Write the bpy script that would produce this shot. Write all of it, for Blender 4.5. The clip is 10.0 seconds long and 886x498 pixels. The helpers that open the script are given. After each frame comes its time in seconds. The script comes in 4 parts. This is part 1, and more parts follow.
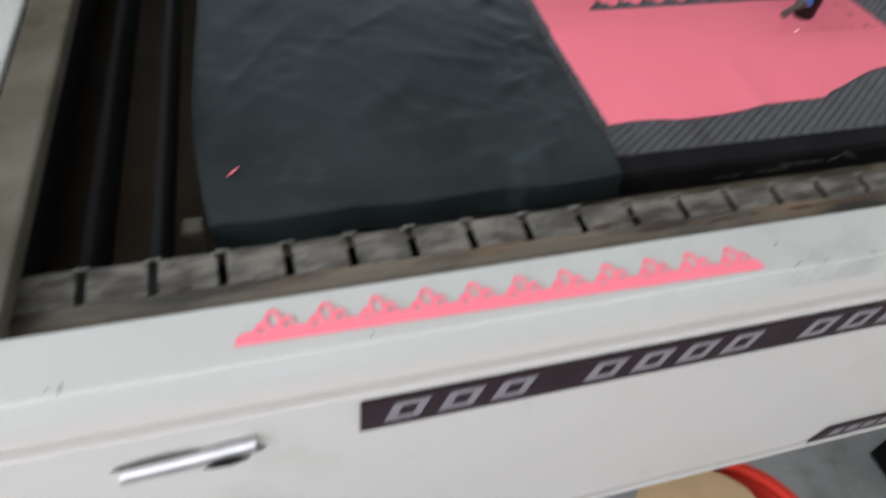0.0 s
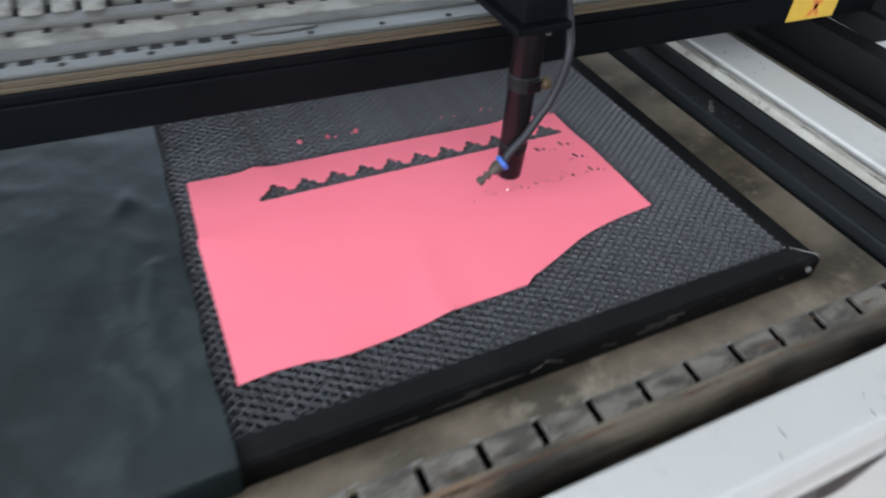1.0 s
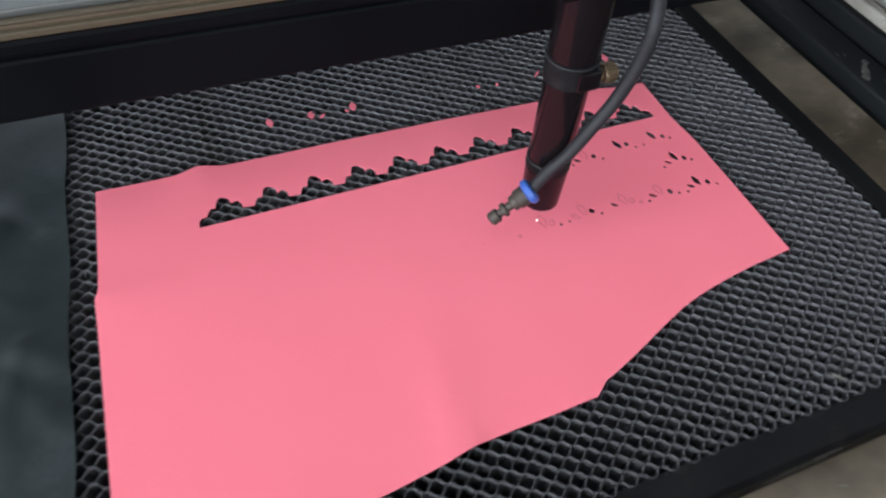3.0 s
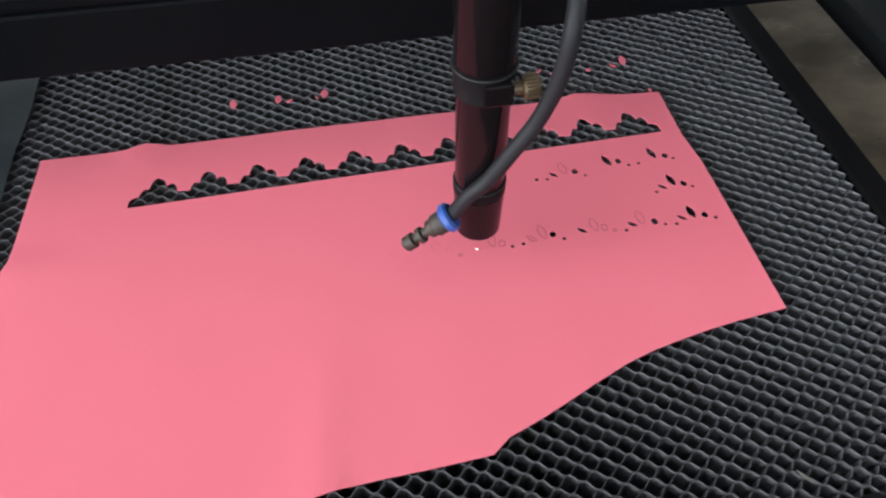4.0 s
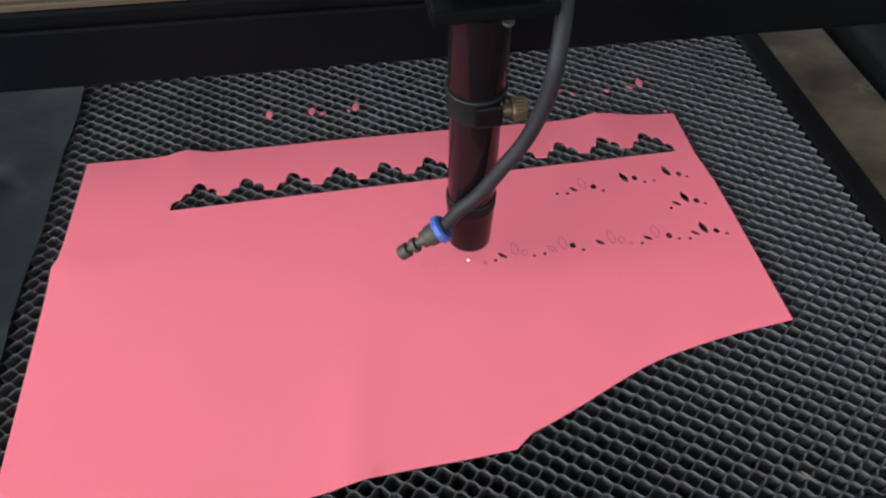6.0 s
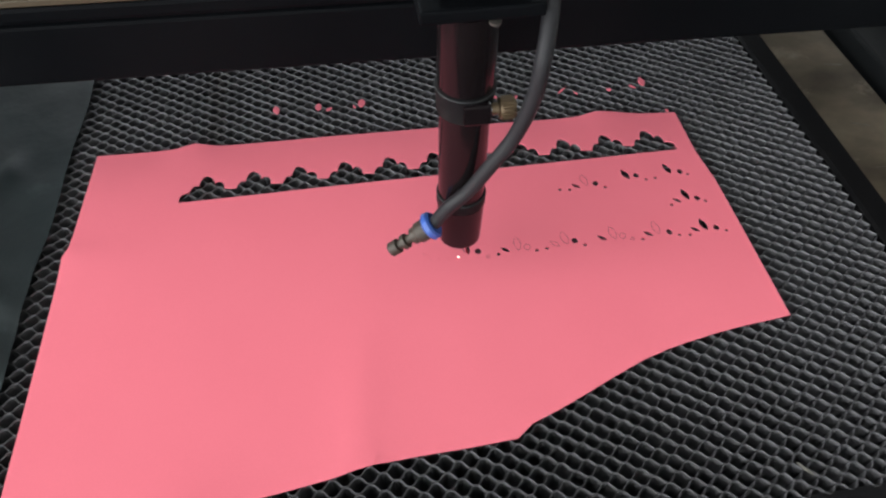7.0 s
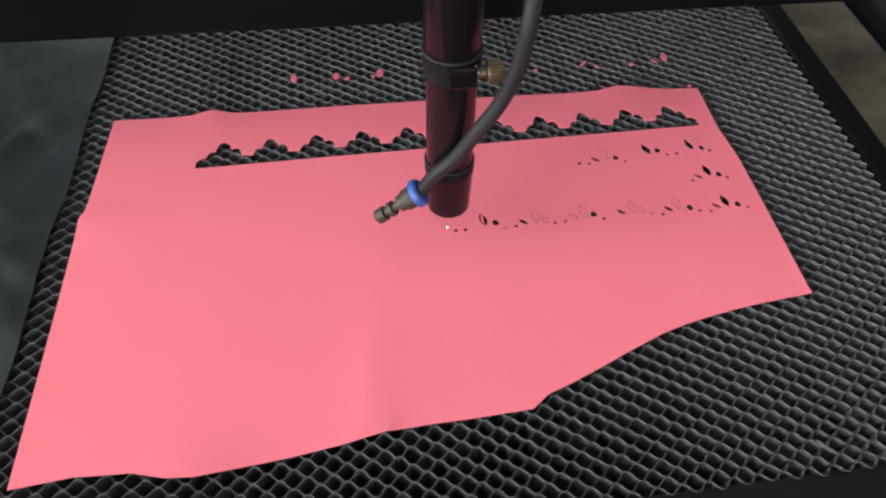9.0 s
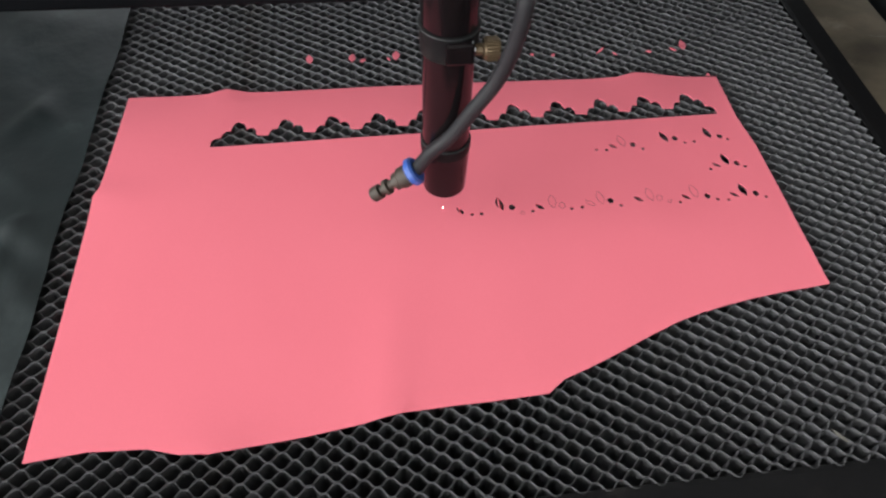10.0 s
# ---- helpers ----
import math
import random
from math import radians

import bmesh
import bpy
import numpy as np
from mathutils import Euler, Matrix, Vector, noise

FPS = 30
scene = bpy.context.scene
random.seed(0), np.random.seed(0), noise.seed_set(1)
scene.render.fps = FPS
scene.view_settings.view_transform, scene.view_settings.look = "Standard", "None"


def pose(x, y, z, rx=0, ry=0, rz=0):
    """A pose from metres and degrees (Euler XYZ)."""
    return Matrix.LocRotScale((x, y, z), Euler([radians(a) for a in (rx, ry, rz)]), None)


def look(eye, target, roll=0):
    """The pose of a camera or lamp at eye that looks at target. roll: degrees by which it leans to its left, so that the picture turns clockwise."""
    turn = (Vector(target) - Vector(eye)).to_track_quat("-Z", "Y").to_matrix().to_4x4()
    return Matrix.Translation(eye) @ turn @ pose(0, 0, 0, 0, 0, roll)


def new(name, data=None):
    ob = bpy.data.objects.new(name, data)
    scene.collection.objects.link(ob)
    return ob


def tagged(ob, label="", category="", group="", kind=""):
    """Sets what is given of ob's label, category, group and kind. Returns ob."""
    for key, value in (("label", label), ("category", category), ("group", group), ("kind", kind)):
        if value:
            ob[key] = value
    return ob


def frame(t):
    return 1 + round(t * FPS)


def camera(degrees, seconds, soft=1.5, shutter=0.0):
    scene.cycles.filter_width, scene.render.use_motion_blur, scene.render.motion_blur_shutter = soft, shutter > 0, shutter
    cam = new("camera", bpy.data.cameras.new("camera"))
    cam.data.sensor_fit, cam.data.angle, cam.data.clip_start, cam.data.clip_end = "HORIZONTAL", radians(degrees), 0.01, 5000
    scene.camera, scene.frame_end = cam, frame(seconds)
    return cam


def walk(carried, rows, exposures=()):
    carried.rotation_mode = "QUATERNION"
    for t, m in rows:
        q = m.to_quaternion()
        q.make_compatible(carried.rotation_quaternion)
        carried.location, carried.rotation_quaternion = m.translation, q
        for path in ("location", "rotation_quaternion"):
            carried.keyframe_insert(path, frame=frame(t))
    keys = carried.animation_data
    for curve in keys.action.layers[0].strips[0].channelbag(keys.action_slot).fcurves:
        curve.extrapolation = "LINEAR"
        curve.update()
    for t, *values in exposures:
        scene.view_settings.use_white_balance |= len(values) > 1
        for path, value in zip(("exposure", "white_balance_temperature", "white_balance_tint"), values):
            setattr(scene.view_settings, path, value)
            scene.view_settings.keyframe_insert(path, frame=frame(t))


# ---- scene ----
cam = camera(65.1, 10.0, soft=2.2, shutter=0.5)
PATH = [
    (0, (-0.356, -0.594, 1.252), (0.131, 0.667, -0.221), 7.7),
    (0.1, (-0.346, -0.586, 1.257), (0.191, 0.695, -0.182), 8.4),
    (0.3, (-0.312, -0.58, 1.27), (0.317, 0.734, -0.1), 8.1),
    (0.5, (-0.263, -0.555, 1.285), (0.467, 0.717, -0.075), 8.4),
    (0.7, (-0.187, -0.537, 1.313), (0.530, 0.737, -0.053), 6.1),
    (1, (-0.081, -0.480, 1.289), (0.628, 0.805, -0.070), 4.9),
    (1.2, (-0.046, -0.448, 1.276), (0.611, 0.838, -0.108), 4.2),
    (1.5, (-0.004, -0.435, 1.255), (0.532, 0.810, -0.216), 2.5),
    (1.7, (0.017, -0.422, 1.255), (0.556, 0.813, -0.225), 2.2),
    (2, (0.021, -0.391, 1.259), (0.592, 0.832, -0.219), 2.3),
    (2.2, (0.011, -0.360, 1.254), (0.654, 0.829, -0.221), 4.4),
    (2.5, (-0.006, -0.323, 1.237), (0.646, 0.819, -0.269), 6.2),
    (2.7, (-0.004, -0.301, 1.228), (0.614, 0.804, -0.32), 6.2),
    (3.8, (0.123, -0.279, 1.192), (0.372, 0.906, -0.399), 0.2),
    (4, (0.128, -0.28, 1.19), (0.336, 0.918, -0.399), -1.1),
    (4.5, (0.13, -0.286, 1.199), (0.319, 0.94, -0.369), -1.8),
    (5, (0.131, -0.291, 1.206), (0.316, 0.947, -0.354), -2.6),
    (5.5, (0.119, -0.291, 1.204), (0.331, 0.937, -0.359), -0.3),
    (7, (0.109, -0.3, 1.207), (0.317, 0.932, -0.355), 0.7),
    (7.5, (0.109, -0.3, 1.208), (0.319, 0.928, -0.356), 1.6),
    (8, (0.108, -0.303, 1.204), (0.305, 0.917, -0.368), 1.1),
    (8.5, (0.109, -0.303, 1.203), (0.298, 0.907, -0.379), 0.7),
    (9, (0.104, -0.304, 1.199), (0.282, 0.9, -0.388), 1.0),
    (9.5, (0.102, -0.307, 1.199), (0.268, 0.889, -0.395), 1.0),
    (10, (0.096, -0.305, 1.195), (0.268, 0.878, -0.408), 2.0),
]
walk(cam, [(t, look(eye, target, roll)) for t, eye, target, roll in PATH],
     exposures=[(0.0, -0.34, 6200, 10), (0.5, -0.15, 6050, 10), (1.0, 0.08, 5850, 10), (1.5, 0.06, 5900, 10), (2.5, -0.04, 5950, 10), (4.5, -0.14, 6200, 10), (5.5, -0.20, 6200, 10), (7.0, -0.14, 6500, 10), (8.5, -0.14, 6600, 10), (9.0, -0.09, 6600, 10), (10.0, -0.14, 6600, 10)])

# ---- world and light ----
H = 0.90          # height of the cutting bed's surface
world = bpy.data.worlds.new("sky")
scene.world = world
world.use_nodes = True
wn = world.node_tree.nodes
sky = wn.new("ShaderNodeTexSky")
sky.sky_type = "NISHITA"
sky.sun_disc = False
sky.sun_elevation, sky.sun_rotation = radians(35), radians(250)
wn["Background"].inputs["Strength"].default_value = 0.12
world.node_tree.links.new(sky.outputs["Color"], wn["Background"].inputs["Color"])


def window_light(name, eye, target, sx, sy, watts, colour):
    lamp = bpy.data.lights.new(name, "AREA")
    lamp.shape, lamp.size, lamp.size_y, lamp.energy, lamp.color = "RECTANGLE", sx, sy, watts, colour
    ob = new(name, lamp)
    ob.matrix_world = look(eye, target)
    return ob


window_light("daylight_side", (-2.42, -0.9, 1.75), (0, -0.9, 1.50), 2.6, 1.5, 125, (0.97, 0.985, 1.0))
window_light("daylight_back", (0.4, 2.42, 1.75), (0.4, 0, 1.60), 3.0, 1.5, 42, (0.90, 0.96, 1.0))
window_light("daylight_front", (-1.2, -2.92, 1.75), (-1.0, 0, 1.5), 2.4, 1.5, 80, (0.96, 0.98, 1.0))


# ---- materials ----
def material(name, colour, rough=0.6, metal=0.0, second=None, scale=30.0, mix=0.5, fine=400.0, bump=0.05, spread=0.12, specular=0.5, stretch=(1, 1, 1), grime=None, grime_scale=6.0, band=(0.35, 0.68)):
    """Base colour varied by a coarse and a fine noise, with relief from the fine one."""
    m = bpy.data.materials.new(name)
    m.use_nodes = True
    n, l = m.node_tree.nodes, m.node_tree.links
    b = n["Principled BSDF"]
    b.inputs["Metallic"].default_value = metal
    b.inputs["Specular IOR Level"].default_value = specular
    pos = n.new("ShaderNodeTexCoord")
    mp = n.new("ShaderNodeMapping")
    mp.inputs["Scale"].default_value = stretch
    l.new(pos.outputs["Object"], mp.inputs["Vector"])
    coarse, grain = n.new("ShaderNodeTexNoise"), n.new("ShaderNodeTexNoise")
    for tex, s, d in ((coarse, scale, 5), (grain, fine, 3)):
        tex.inputs["Scale"].default_value = s
        tex.inputs["Detail"].default_value = d
        l.new(mp.outputs["Vector"], tex.inputs["Vector"])
    ramp = n.new("ShaderNodeMapRange")
    ramp.inputs["From Min"].default_value, ramp.inputs["From Max"].default_value = band
    l.new(coarse.outputs["Fac"], ramp.inputs["Value"])
    mult = n.new("ShaderNodeMath")
    mult.operation = "MULTIPLY"
    mult.inputs[1].default_value = mix
    l.new(ramp.outputs["Result"], mult.inputs[0])
    mixc = n.new("ShaderNodeMix")
    mixc.data_type = "RGBA"
    second = second or tuple(c * 0.75 for c in colour)
    mixc.inputs["A"].default_value, mixc.inputs["B"].default_value = (*colour, 1), (*second, 1)
    l.new(mult.outputs["Value"], mixc.inputs["Factor"])
    hsv = n.new("ShaderNodeHueSaturation")
    val = n.new("ShaderNodeMapRange")
    val.inputs["To Min"].default_value, val.inputs["To Max"].default_value = 1 - spread, 1 + spread
    l.new(grain.outputs["Fac"], val.inputs["Value"])
    l.new(val.outputs["Result"], hsv.inputs["Value"])
    l.new(mixc.outputs["Result"], hsv.inputs["Color"])
    out = hsv.outputs["Color"]
    if grime:
        g = n.new("ShaderNodeTexNoise")
        g.inputs["Scale"].default_value, g.inputs["Detail"].default_value, g.inputs["Roughness"].default_value = grime_scale, 8, 0.7
        l.new(mp.outputs["Vector"], g.inputs["Vector"])
        gr = n.new("ShaderNodeMapRange")
        gr.inputs["From Min"].default_value, gr.inputs["From Max"].default_value = 0.56, 0.70
        l.new(g.outputs["Fac"], gr.inputs["Value"])
        mg = n.new("ShaderNodeMix")
        mg.data_type = "RGBA"
        mg.inputs["B"].default_value = (*grime, 1)
        l.new(gr.outputs["Result"], mg.inputs["Factor"])
        l.new(out, mg.inputs["A"])
        out = mg.outputs["Result"]
    l.new(out, b.inputs["Base Color"])
    rr = n.new("ShaderNodeMapRange")
    rr.inputs["To Min"].default_value, rr.inputs["To Max"].default_value = max(0.05, rough - 0.12), min(1, rough + 0.12)
    l.new(coarse.outputs["Fac"], rr.inputs["Value"])
    l.new(rr.outputs["Result"], b.inputs["Roughness"])
    bp = n.new("ShaderNodeBump")
    bp.inputs["Strength"].default_value, bp.inputs["Distance"].default_value = bump, 0.002
    l.new(grain.outputs["Fac"], bp.inputs["Height"])
    l.new(bp.outputs["Normal"], b.inputs["Normal"])
    return m


PINK = material("pink_felt", (0.80, 0.184, 0.236), 0.9, second=(0.77, 0.170, 0.220), scale=10, fine=1400, bump=0.06, spread=0.03, specular=0.15)
CHAR = material("charred_cut", (0.30, 0.06, 0.08), 0.9, second=(0.12, 0.04, 0.04), scale=300, fine=900)
WHITE = material("white_powder_coat", (0.42, 0.412, 0.39), 0.45, second=(0.37, 0.362, 0.338), scale=5, fine=500, bump=0.05, spread=0.03, grime=(0.31, 0.30, 0.275), grime_scale=9)
DOOR = material("warm_white_powder_coat", (0.43, 0.40, 0.377), 0.45, second=(0.39, 0.36, 0.335), scale=5, fine=500, bump=0.05, spread=0.03, grime=(0.37, 0.345, 0.32), grime_scale=7)
DIRTY = material("dirty_white_paint", (0.34, 0.33, 0.295), 0.55, second=(0.20, 0.185, 0.15), scale=20, mix=0.9, fine=400, bump=0.1, grime=(0.07, 0.06, 0.045), grime_scale=38)
# worn cream, its colour darkened to hold the shade along the left side
WORN_SHADED = material("worn_cream_shaded", (0.110, 0.097, 0.072), 0.6, second=(0.055, 0.046, 0.032), scale=16, mix=0.9, fine=300, bump=0.15, grime=(0.035, 0.028, 0.018), grime_scale=12, specular=0.25)
# one foil in two tones: darker rims, walls lightened for light bounced inside cells
CELL = material("worn_foil_rim_darkened", (0.062, 0.062, 0.065), 0.45, 0.35, second=(0.056, 0.056, 0.058), scale=45, fine=700, bump=0.1, grime=(0.034, 0.030, 0.028), grime_scale=9)
CELL_WALL = material("sooty_foil_lightened", (0.126, 0.126, 0.133), 0.48, 0.25, second=(0.080, 0.079, 0.082), scale=45, fine=500, bump=0.1, grime=(0.072, 0.062, 0.055), grime_scale=11)
FRAME = material("black_anodised", (0.0075, 0.0074, 0.0080), 0.5, 0.0, second=(0.0135, 0.0130, 0.0135), scale=30, fine=500, bump=0.06, specular=0.05, grime=(0.020, 0.018, 0.017), grime_scale=22)
BAR = material("dusty_black_steel", (0.018, 0.020, 0.021), 0.5, second=(0.010, 0.011, 0.012), scale=14, fine=300, bump=0.06, specular=0.3, grime=(0.032, 0.033, 0.033), grime_scale=18, stretch=(1, 0.4, 1))
BEAM = material("black_painted_beam", (0.0028, 0.0033, 0.0040), 0.5, second=(0.0048, 0.0052, 0.0060), scale=12, fine=400, bump=0.03, specular=0.03)
TUBE = material("black_gloss_tube", (0.0055, 0.004, 0.0045), 0.15, second=(0.008, 0.006, 0.0065), scale=25, fine=500, bump=0.02, specular=0.25)
RUBBER = material("grey_rubber_hose", (0.011, 0.011, 0.013), 0.58, second=(0.017, 0.017, 0.019), scale=60, fine=600, bump=0.05, specular=0.3)
BLUE = material("blue_plastic", (0.035, 0.095, 0.36), 0.35, scale=80, fine=800, bump=0.02)
BRASS = material("brass", (0.130, 0.092, 0.054), 0.48, 0.6, second=(0.10, 0.07, 0.038), scale=60, fine=700)
TARNISH = material("tarnished_strip", (0.056, 0.041, 0.020), 0.6, 0.1, second=(0.030, 0.022, 0.012), scale=25, fine=400, stretch=(0.15, 1, 1))
DULL_BRASS = material("tarnished_brass", (0.048, 0.038, 0.028), 0.55, 0.25, second=(0.024, 0.019, 0.015), scale=90, fine=700)
STEEL = material("brushed_steel", (0.086, 0.087, 0.081), 0.5, 0.25, second=(0.054, 0.054, 0.049), scale=18, fine=260, stretch=(0.3, 1, 1), bump=0.04, grime=(0.05, 0.046, 0.040), grime_scale=16)
GREYBAR = material("grey_aluminium", (0.074, 0.071, 0.064), 0.6, 0.2, second=(0.045, 0.042, 0.036), mix=0.8, scale=20, fine=300, bump=0.06, grime=(0.040, 0.036, 0.032), grime_scale=14)
PALE = material("pale_plastic_links", (0.165, 0.157, 0.138), 0.65, second=(0.090, 0.084, 0.070), mix=1.0, band=(0.42, 0.58), scale=34, fine=400, grime=(0.030, 0.028, 0.025), grime_scale=24)
RIM = material("bright_worn_metal", (0.26, 0.25, 0.23), 0.4, 0.4, second=(0.12, 0.11, 0.10), mix=1.0, scale=150, fine=700, bump=0.1)
STAIN = material("orange_rust", (0.140, 0.078, 0.046), 0.75, second=(0.080, 0.050, 0.033), scale=60, fine=500, bump=0.25, spread=0.25)
RUST = material("rusty_plate", (0.225, 0.182, 0.130), 0.36, 0.2, band=(0.40, 0.62), second=(0.088, 0.070, 0.050), mix=1.0, scale=22, fine=110, bump=0.22, spread=0.28, grime=(0.36, 0.31, 0.235), grime_scale=24, stretch=(0.5, 0.7, 1))
RAIL = material("soiled_steel_rail", (0.165, 0.147, 0.125), 0.42, 0.2, band=(0.42, 0.58), second=(0.058, 0.050, 0.042), scale=48, mix=1.0, fine=260, bump=0.12, spread=0.16, grime=(0.24, 0.215, 0.18), grime_scale=36, stretch=(0.6, 1.6, 1))
FLANGE = material("rusty_flange", (0.160, 0.133, 0.100), 0.44, 0.2, band=(0.42, 0.58), second=(0.038, 0.033, 0.028), scale=22, mix=1.0, fine=300, bump=0.14, spread=0.16, grime=(0.21, 0.115, 0.058), grime_scale=14, stretch=(0.45, 2.2, 1.5))
PAN = material("brown_pan", (0.075, 0.053, 0.034), 0.65, 0.1, second=(0.038, 0.027, 0.018), scale=10, fine=200, bump=0.15, specular=0.2)
BLACK = material("soot_black", (0.0075, 0.0072, 0.0072), 0.75, second=(0.013, 0.012, 0.011), scale=20, fine=300, specular=0.1)
SHEET = material("black_plastic_film", (0.0058, 0.0098, 0.0106), 0.58, second=(0.0165, 0.0250, 0.0265), scale=12, mix=0.85, fine=140, bump=0.16, grime=(0.028, 0.039, 0.040), grime_scale=11, specular=0.34)
PLATE = material("dark_plum_sign", (0.017, 0.0085, 0.0115), 0.45, scale=40, fine=400, specular=0.15)
INK = material("grey_lettering", (0.17, 0.15, 0.165), 0.5, scale=60, fine=500)
CHROME = material("chrome", (0.62, 0.62, 0.64), 0.16, 1.0, scale=50, fine=500, bump=0.02)
PULL = material("worn_chrome", (0.40, 0.38, 0.385), 0.34, 0.8, second=(0.28, 0.265, 0.27), scale=60, fine=400, bump=0.05)
ORANGE = material("faded_red_ink", (0.52, 0.16, 0.03), 0.5, scale=40, fine=400)
YELLOW = material("yellow_label", (0.52, 0.33, 0.04), 0.5, second=(0.44, 0.26, 0.03), scale=40, fine=500)
RED = material("red_plastic", (0.55, 0.035, 0.02), 0.4, scale=20, fine=400)
TAN = material("tan_cardboard", (0.48, 0.32, 0.17), 0.85, scale=14, fine=300, bump=0.2)
CREAM = material("cream_sack", (0.62, 0.54, 0.38), 0.85, second=(0.46, 0.38, 0.24), scale=12, fine=250, bump=0.3)
CONCRETE = material("grey_floor", (0.30, 0.30, 0.29), 0.6, second=(0.22, 0.22, 0.21), scale=3, fine=120, bump=0.1, grime=(0.16, 0.155, 0.15), grime_scale=2)
PLASTER = material("white_plaster", (0.72, 0.72, 0.70), 0.85, scale=2, fine=150, bump=0.1)
GLOW = bpy.data.materials.new("hot_spot")
GLOW.use_nodes = True
GLOW.node_tree.nodes["Principled BSDF"].inputs["Emission Color"].default_value = (1.0, 0.85, 0.7, 1)
GLOW.node_tree.nodes["Principled BSDF"].inputs["Emission Strength"].default_value = 3.0


# ---- mesh helpers ----
def mesh_of(name, bm, mat, smooth=False):
    me = bpy.data.meshes.new(name)
    bmesh.ops.recalc_face_normals(bm, faces=bm.faces)
    if smooth:
        for f in bm.faces:
            f.smooth = True
        for e in bm.edges:
            e.smooth = len(e.link_faces) != 2 or e.calc_face_angle(0) < radians(38)
    bm.to_mesh(me)
    bm.free()
    me.materials.append(mat)
    return me


def part(name, bm, mat, parent=None, label="", smooth=False):
    ob = new(name, mesh_of(name, bm, mat, smooth))
    ob.parent = parent
    if label:
        ob["label"] = label
    return ob


def thing(name, label, category, at=(0, 0, 0), group="", kind=""):
    ob = new(name)
    ob.location = at
    return tagged(ob, label, category, group, kind)


def box(bm, x0, x1, y0, y1, z0, z1, bevel=0.0):
    r = bmesh.ops.create_cube(bm, size=1, matrix=Matrix.Translation(((x0 + x1) / 2, (y0 + y1) / 2, (z0 + z1) / 2)) @ Matrix.Diagonal((x1 - x0, y1 - y0, z1 - z0, 1)))
    if bevel:
        edges = list({e for v in r["verts"] for e in v.link_edges})
        bmesh.ops.bevel(bm, geom=edges, offset=bevel, segments=2, affect="EDGES", profile=0.6)
    return bm


def boxed(*args, bevel=0.0):
    return box(bmesh.new(), *args, bevel=bevel)


def lathe(profile, axis_from=(0, 0, 0), axis_dir=(0, 0, 1), n=28):
    """A turned solid: profile rows of (distance along the axis, radius)."""
    bm = bmesh.new()
    q = Vector((0, 0, 1)).rotation_difference(Vector(axis_dir).normalized()).to_matrix()
    rings = []
    for h, r in profile:
        rings.append([bm.verts.new(Vector(axis_from) + q @ Vector((r * math.cos(2 * math.pi * i / n), r * math.sin(2 * math.pi * i / n), h))) for i in range(n)])
    for a, b in zip(rings, rings[1:]):
        for i in range(n):
            bm.faces.new((a[i], a[(i + 1) % n], b[(i + 1) % n], b[i]))
    bm.faces.new(rings[0])
    bm.faces.new(rings[-1])
    return bm


def spline(points, steps=6, closed=False):
    pts = [Vector(p) for p in points]
    n, out = len(pts), []
    last = n if closed else n - 1
    for i in range(last):
        p0 = pts[(i - 1) % n] if closed or i else pts[0]
        p1, p2 = pts[i % n], pts[(i + 1) % n]
        p3 = pts[(i + 2) % n] if closed or i + 2 < n else pts[-1]
        for k in range(steps):
            t = k / steps
            out.append(0.5 * (2 * p1 + (p2 - p0) * t + (2 * p0 - 5 * p1 + 4 * p2 - p3) * t * t + (3 * p1 - p0 - 3 * p2 + p3) * t ** 3))
    if not closed:
        out.append(pts[-1])
    return out


def pipe(points, radius, n=14):
    bm = bmesh.new()
    rings = []
    for i, p in enumerate(points):
        d = (points[min(i + 1, len(points) - 1)] - points[max(i - 1, 0)]).normalized()
        u = d.cross(Vector((0, 1, 0.2))).normalized()
        v = d.cross(u)
        rings.append([bm.verts.new(p + radius * (math.cos(2 * math.pi * k / n) * u + math.sin(2 * math.pi * k / n) * v)) for k in range(n)])
    for a, b in zip(rings, rings[1:]):
        for k in range(n):
            bm.faces.new((a[k], a[(k + 1) % n], b[(k + 1) % n], b[k]))
    bm.faces.new(rings[0])
    bm.faces.new(rings[-1])
    return bm


def slab(loops, z0, thick, grid=0.0, lift=None):
    """A thin flat piece with holes: loops of (x, y), the first one outside. lift(x, y) bends it."""
    bm = bmesh.new()
    for loop in loops:
        vs = [bm.verts.new((x, y, z0)) for x, y in loop]
        for i in range(len(vs)):
            bm.edges.new((vs[i], vs[(i + 1) % len(vs)]))
    bmesh.ops.triangle_fill(bm, use_beauty=True, use_dissolve=False, edges=bm.edges[:], normal=(0, 0, 1))
    if grid:
        xs, ys = [v.co.x for v in bm.verts], [v.co.y for v in bm.verts]
        for axis, lo, hi in ((0, min(xs), max(xs)), (1, min(ys), max(ys))):
            for k in range(1, int((hi - lo) / grid) + 1):
                co, no = [0, 0, 0], [0, 0, 0]
                co[axis], no[axis] = lo + k * grid + 1e-5, 1
                bmesh.ops.bisect_plane(bm, geom=bm.verts[:] + bm.edges[:] + bm.faces[:], dist=1e-6, plane_co=co, plane_no=no)
    if lift:
        for v in bm.verts:
            v.co.z += lift(v.co.x, v.co.y)
    r = bmesh.ops.extrude_face_region(bm, geom=bm.faces[:])
    for v in r["geom"]:
        if isinstance(v, bmesh.types.BMVert):
            v.co.z += thick
    return bm


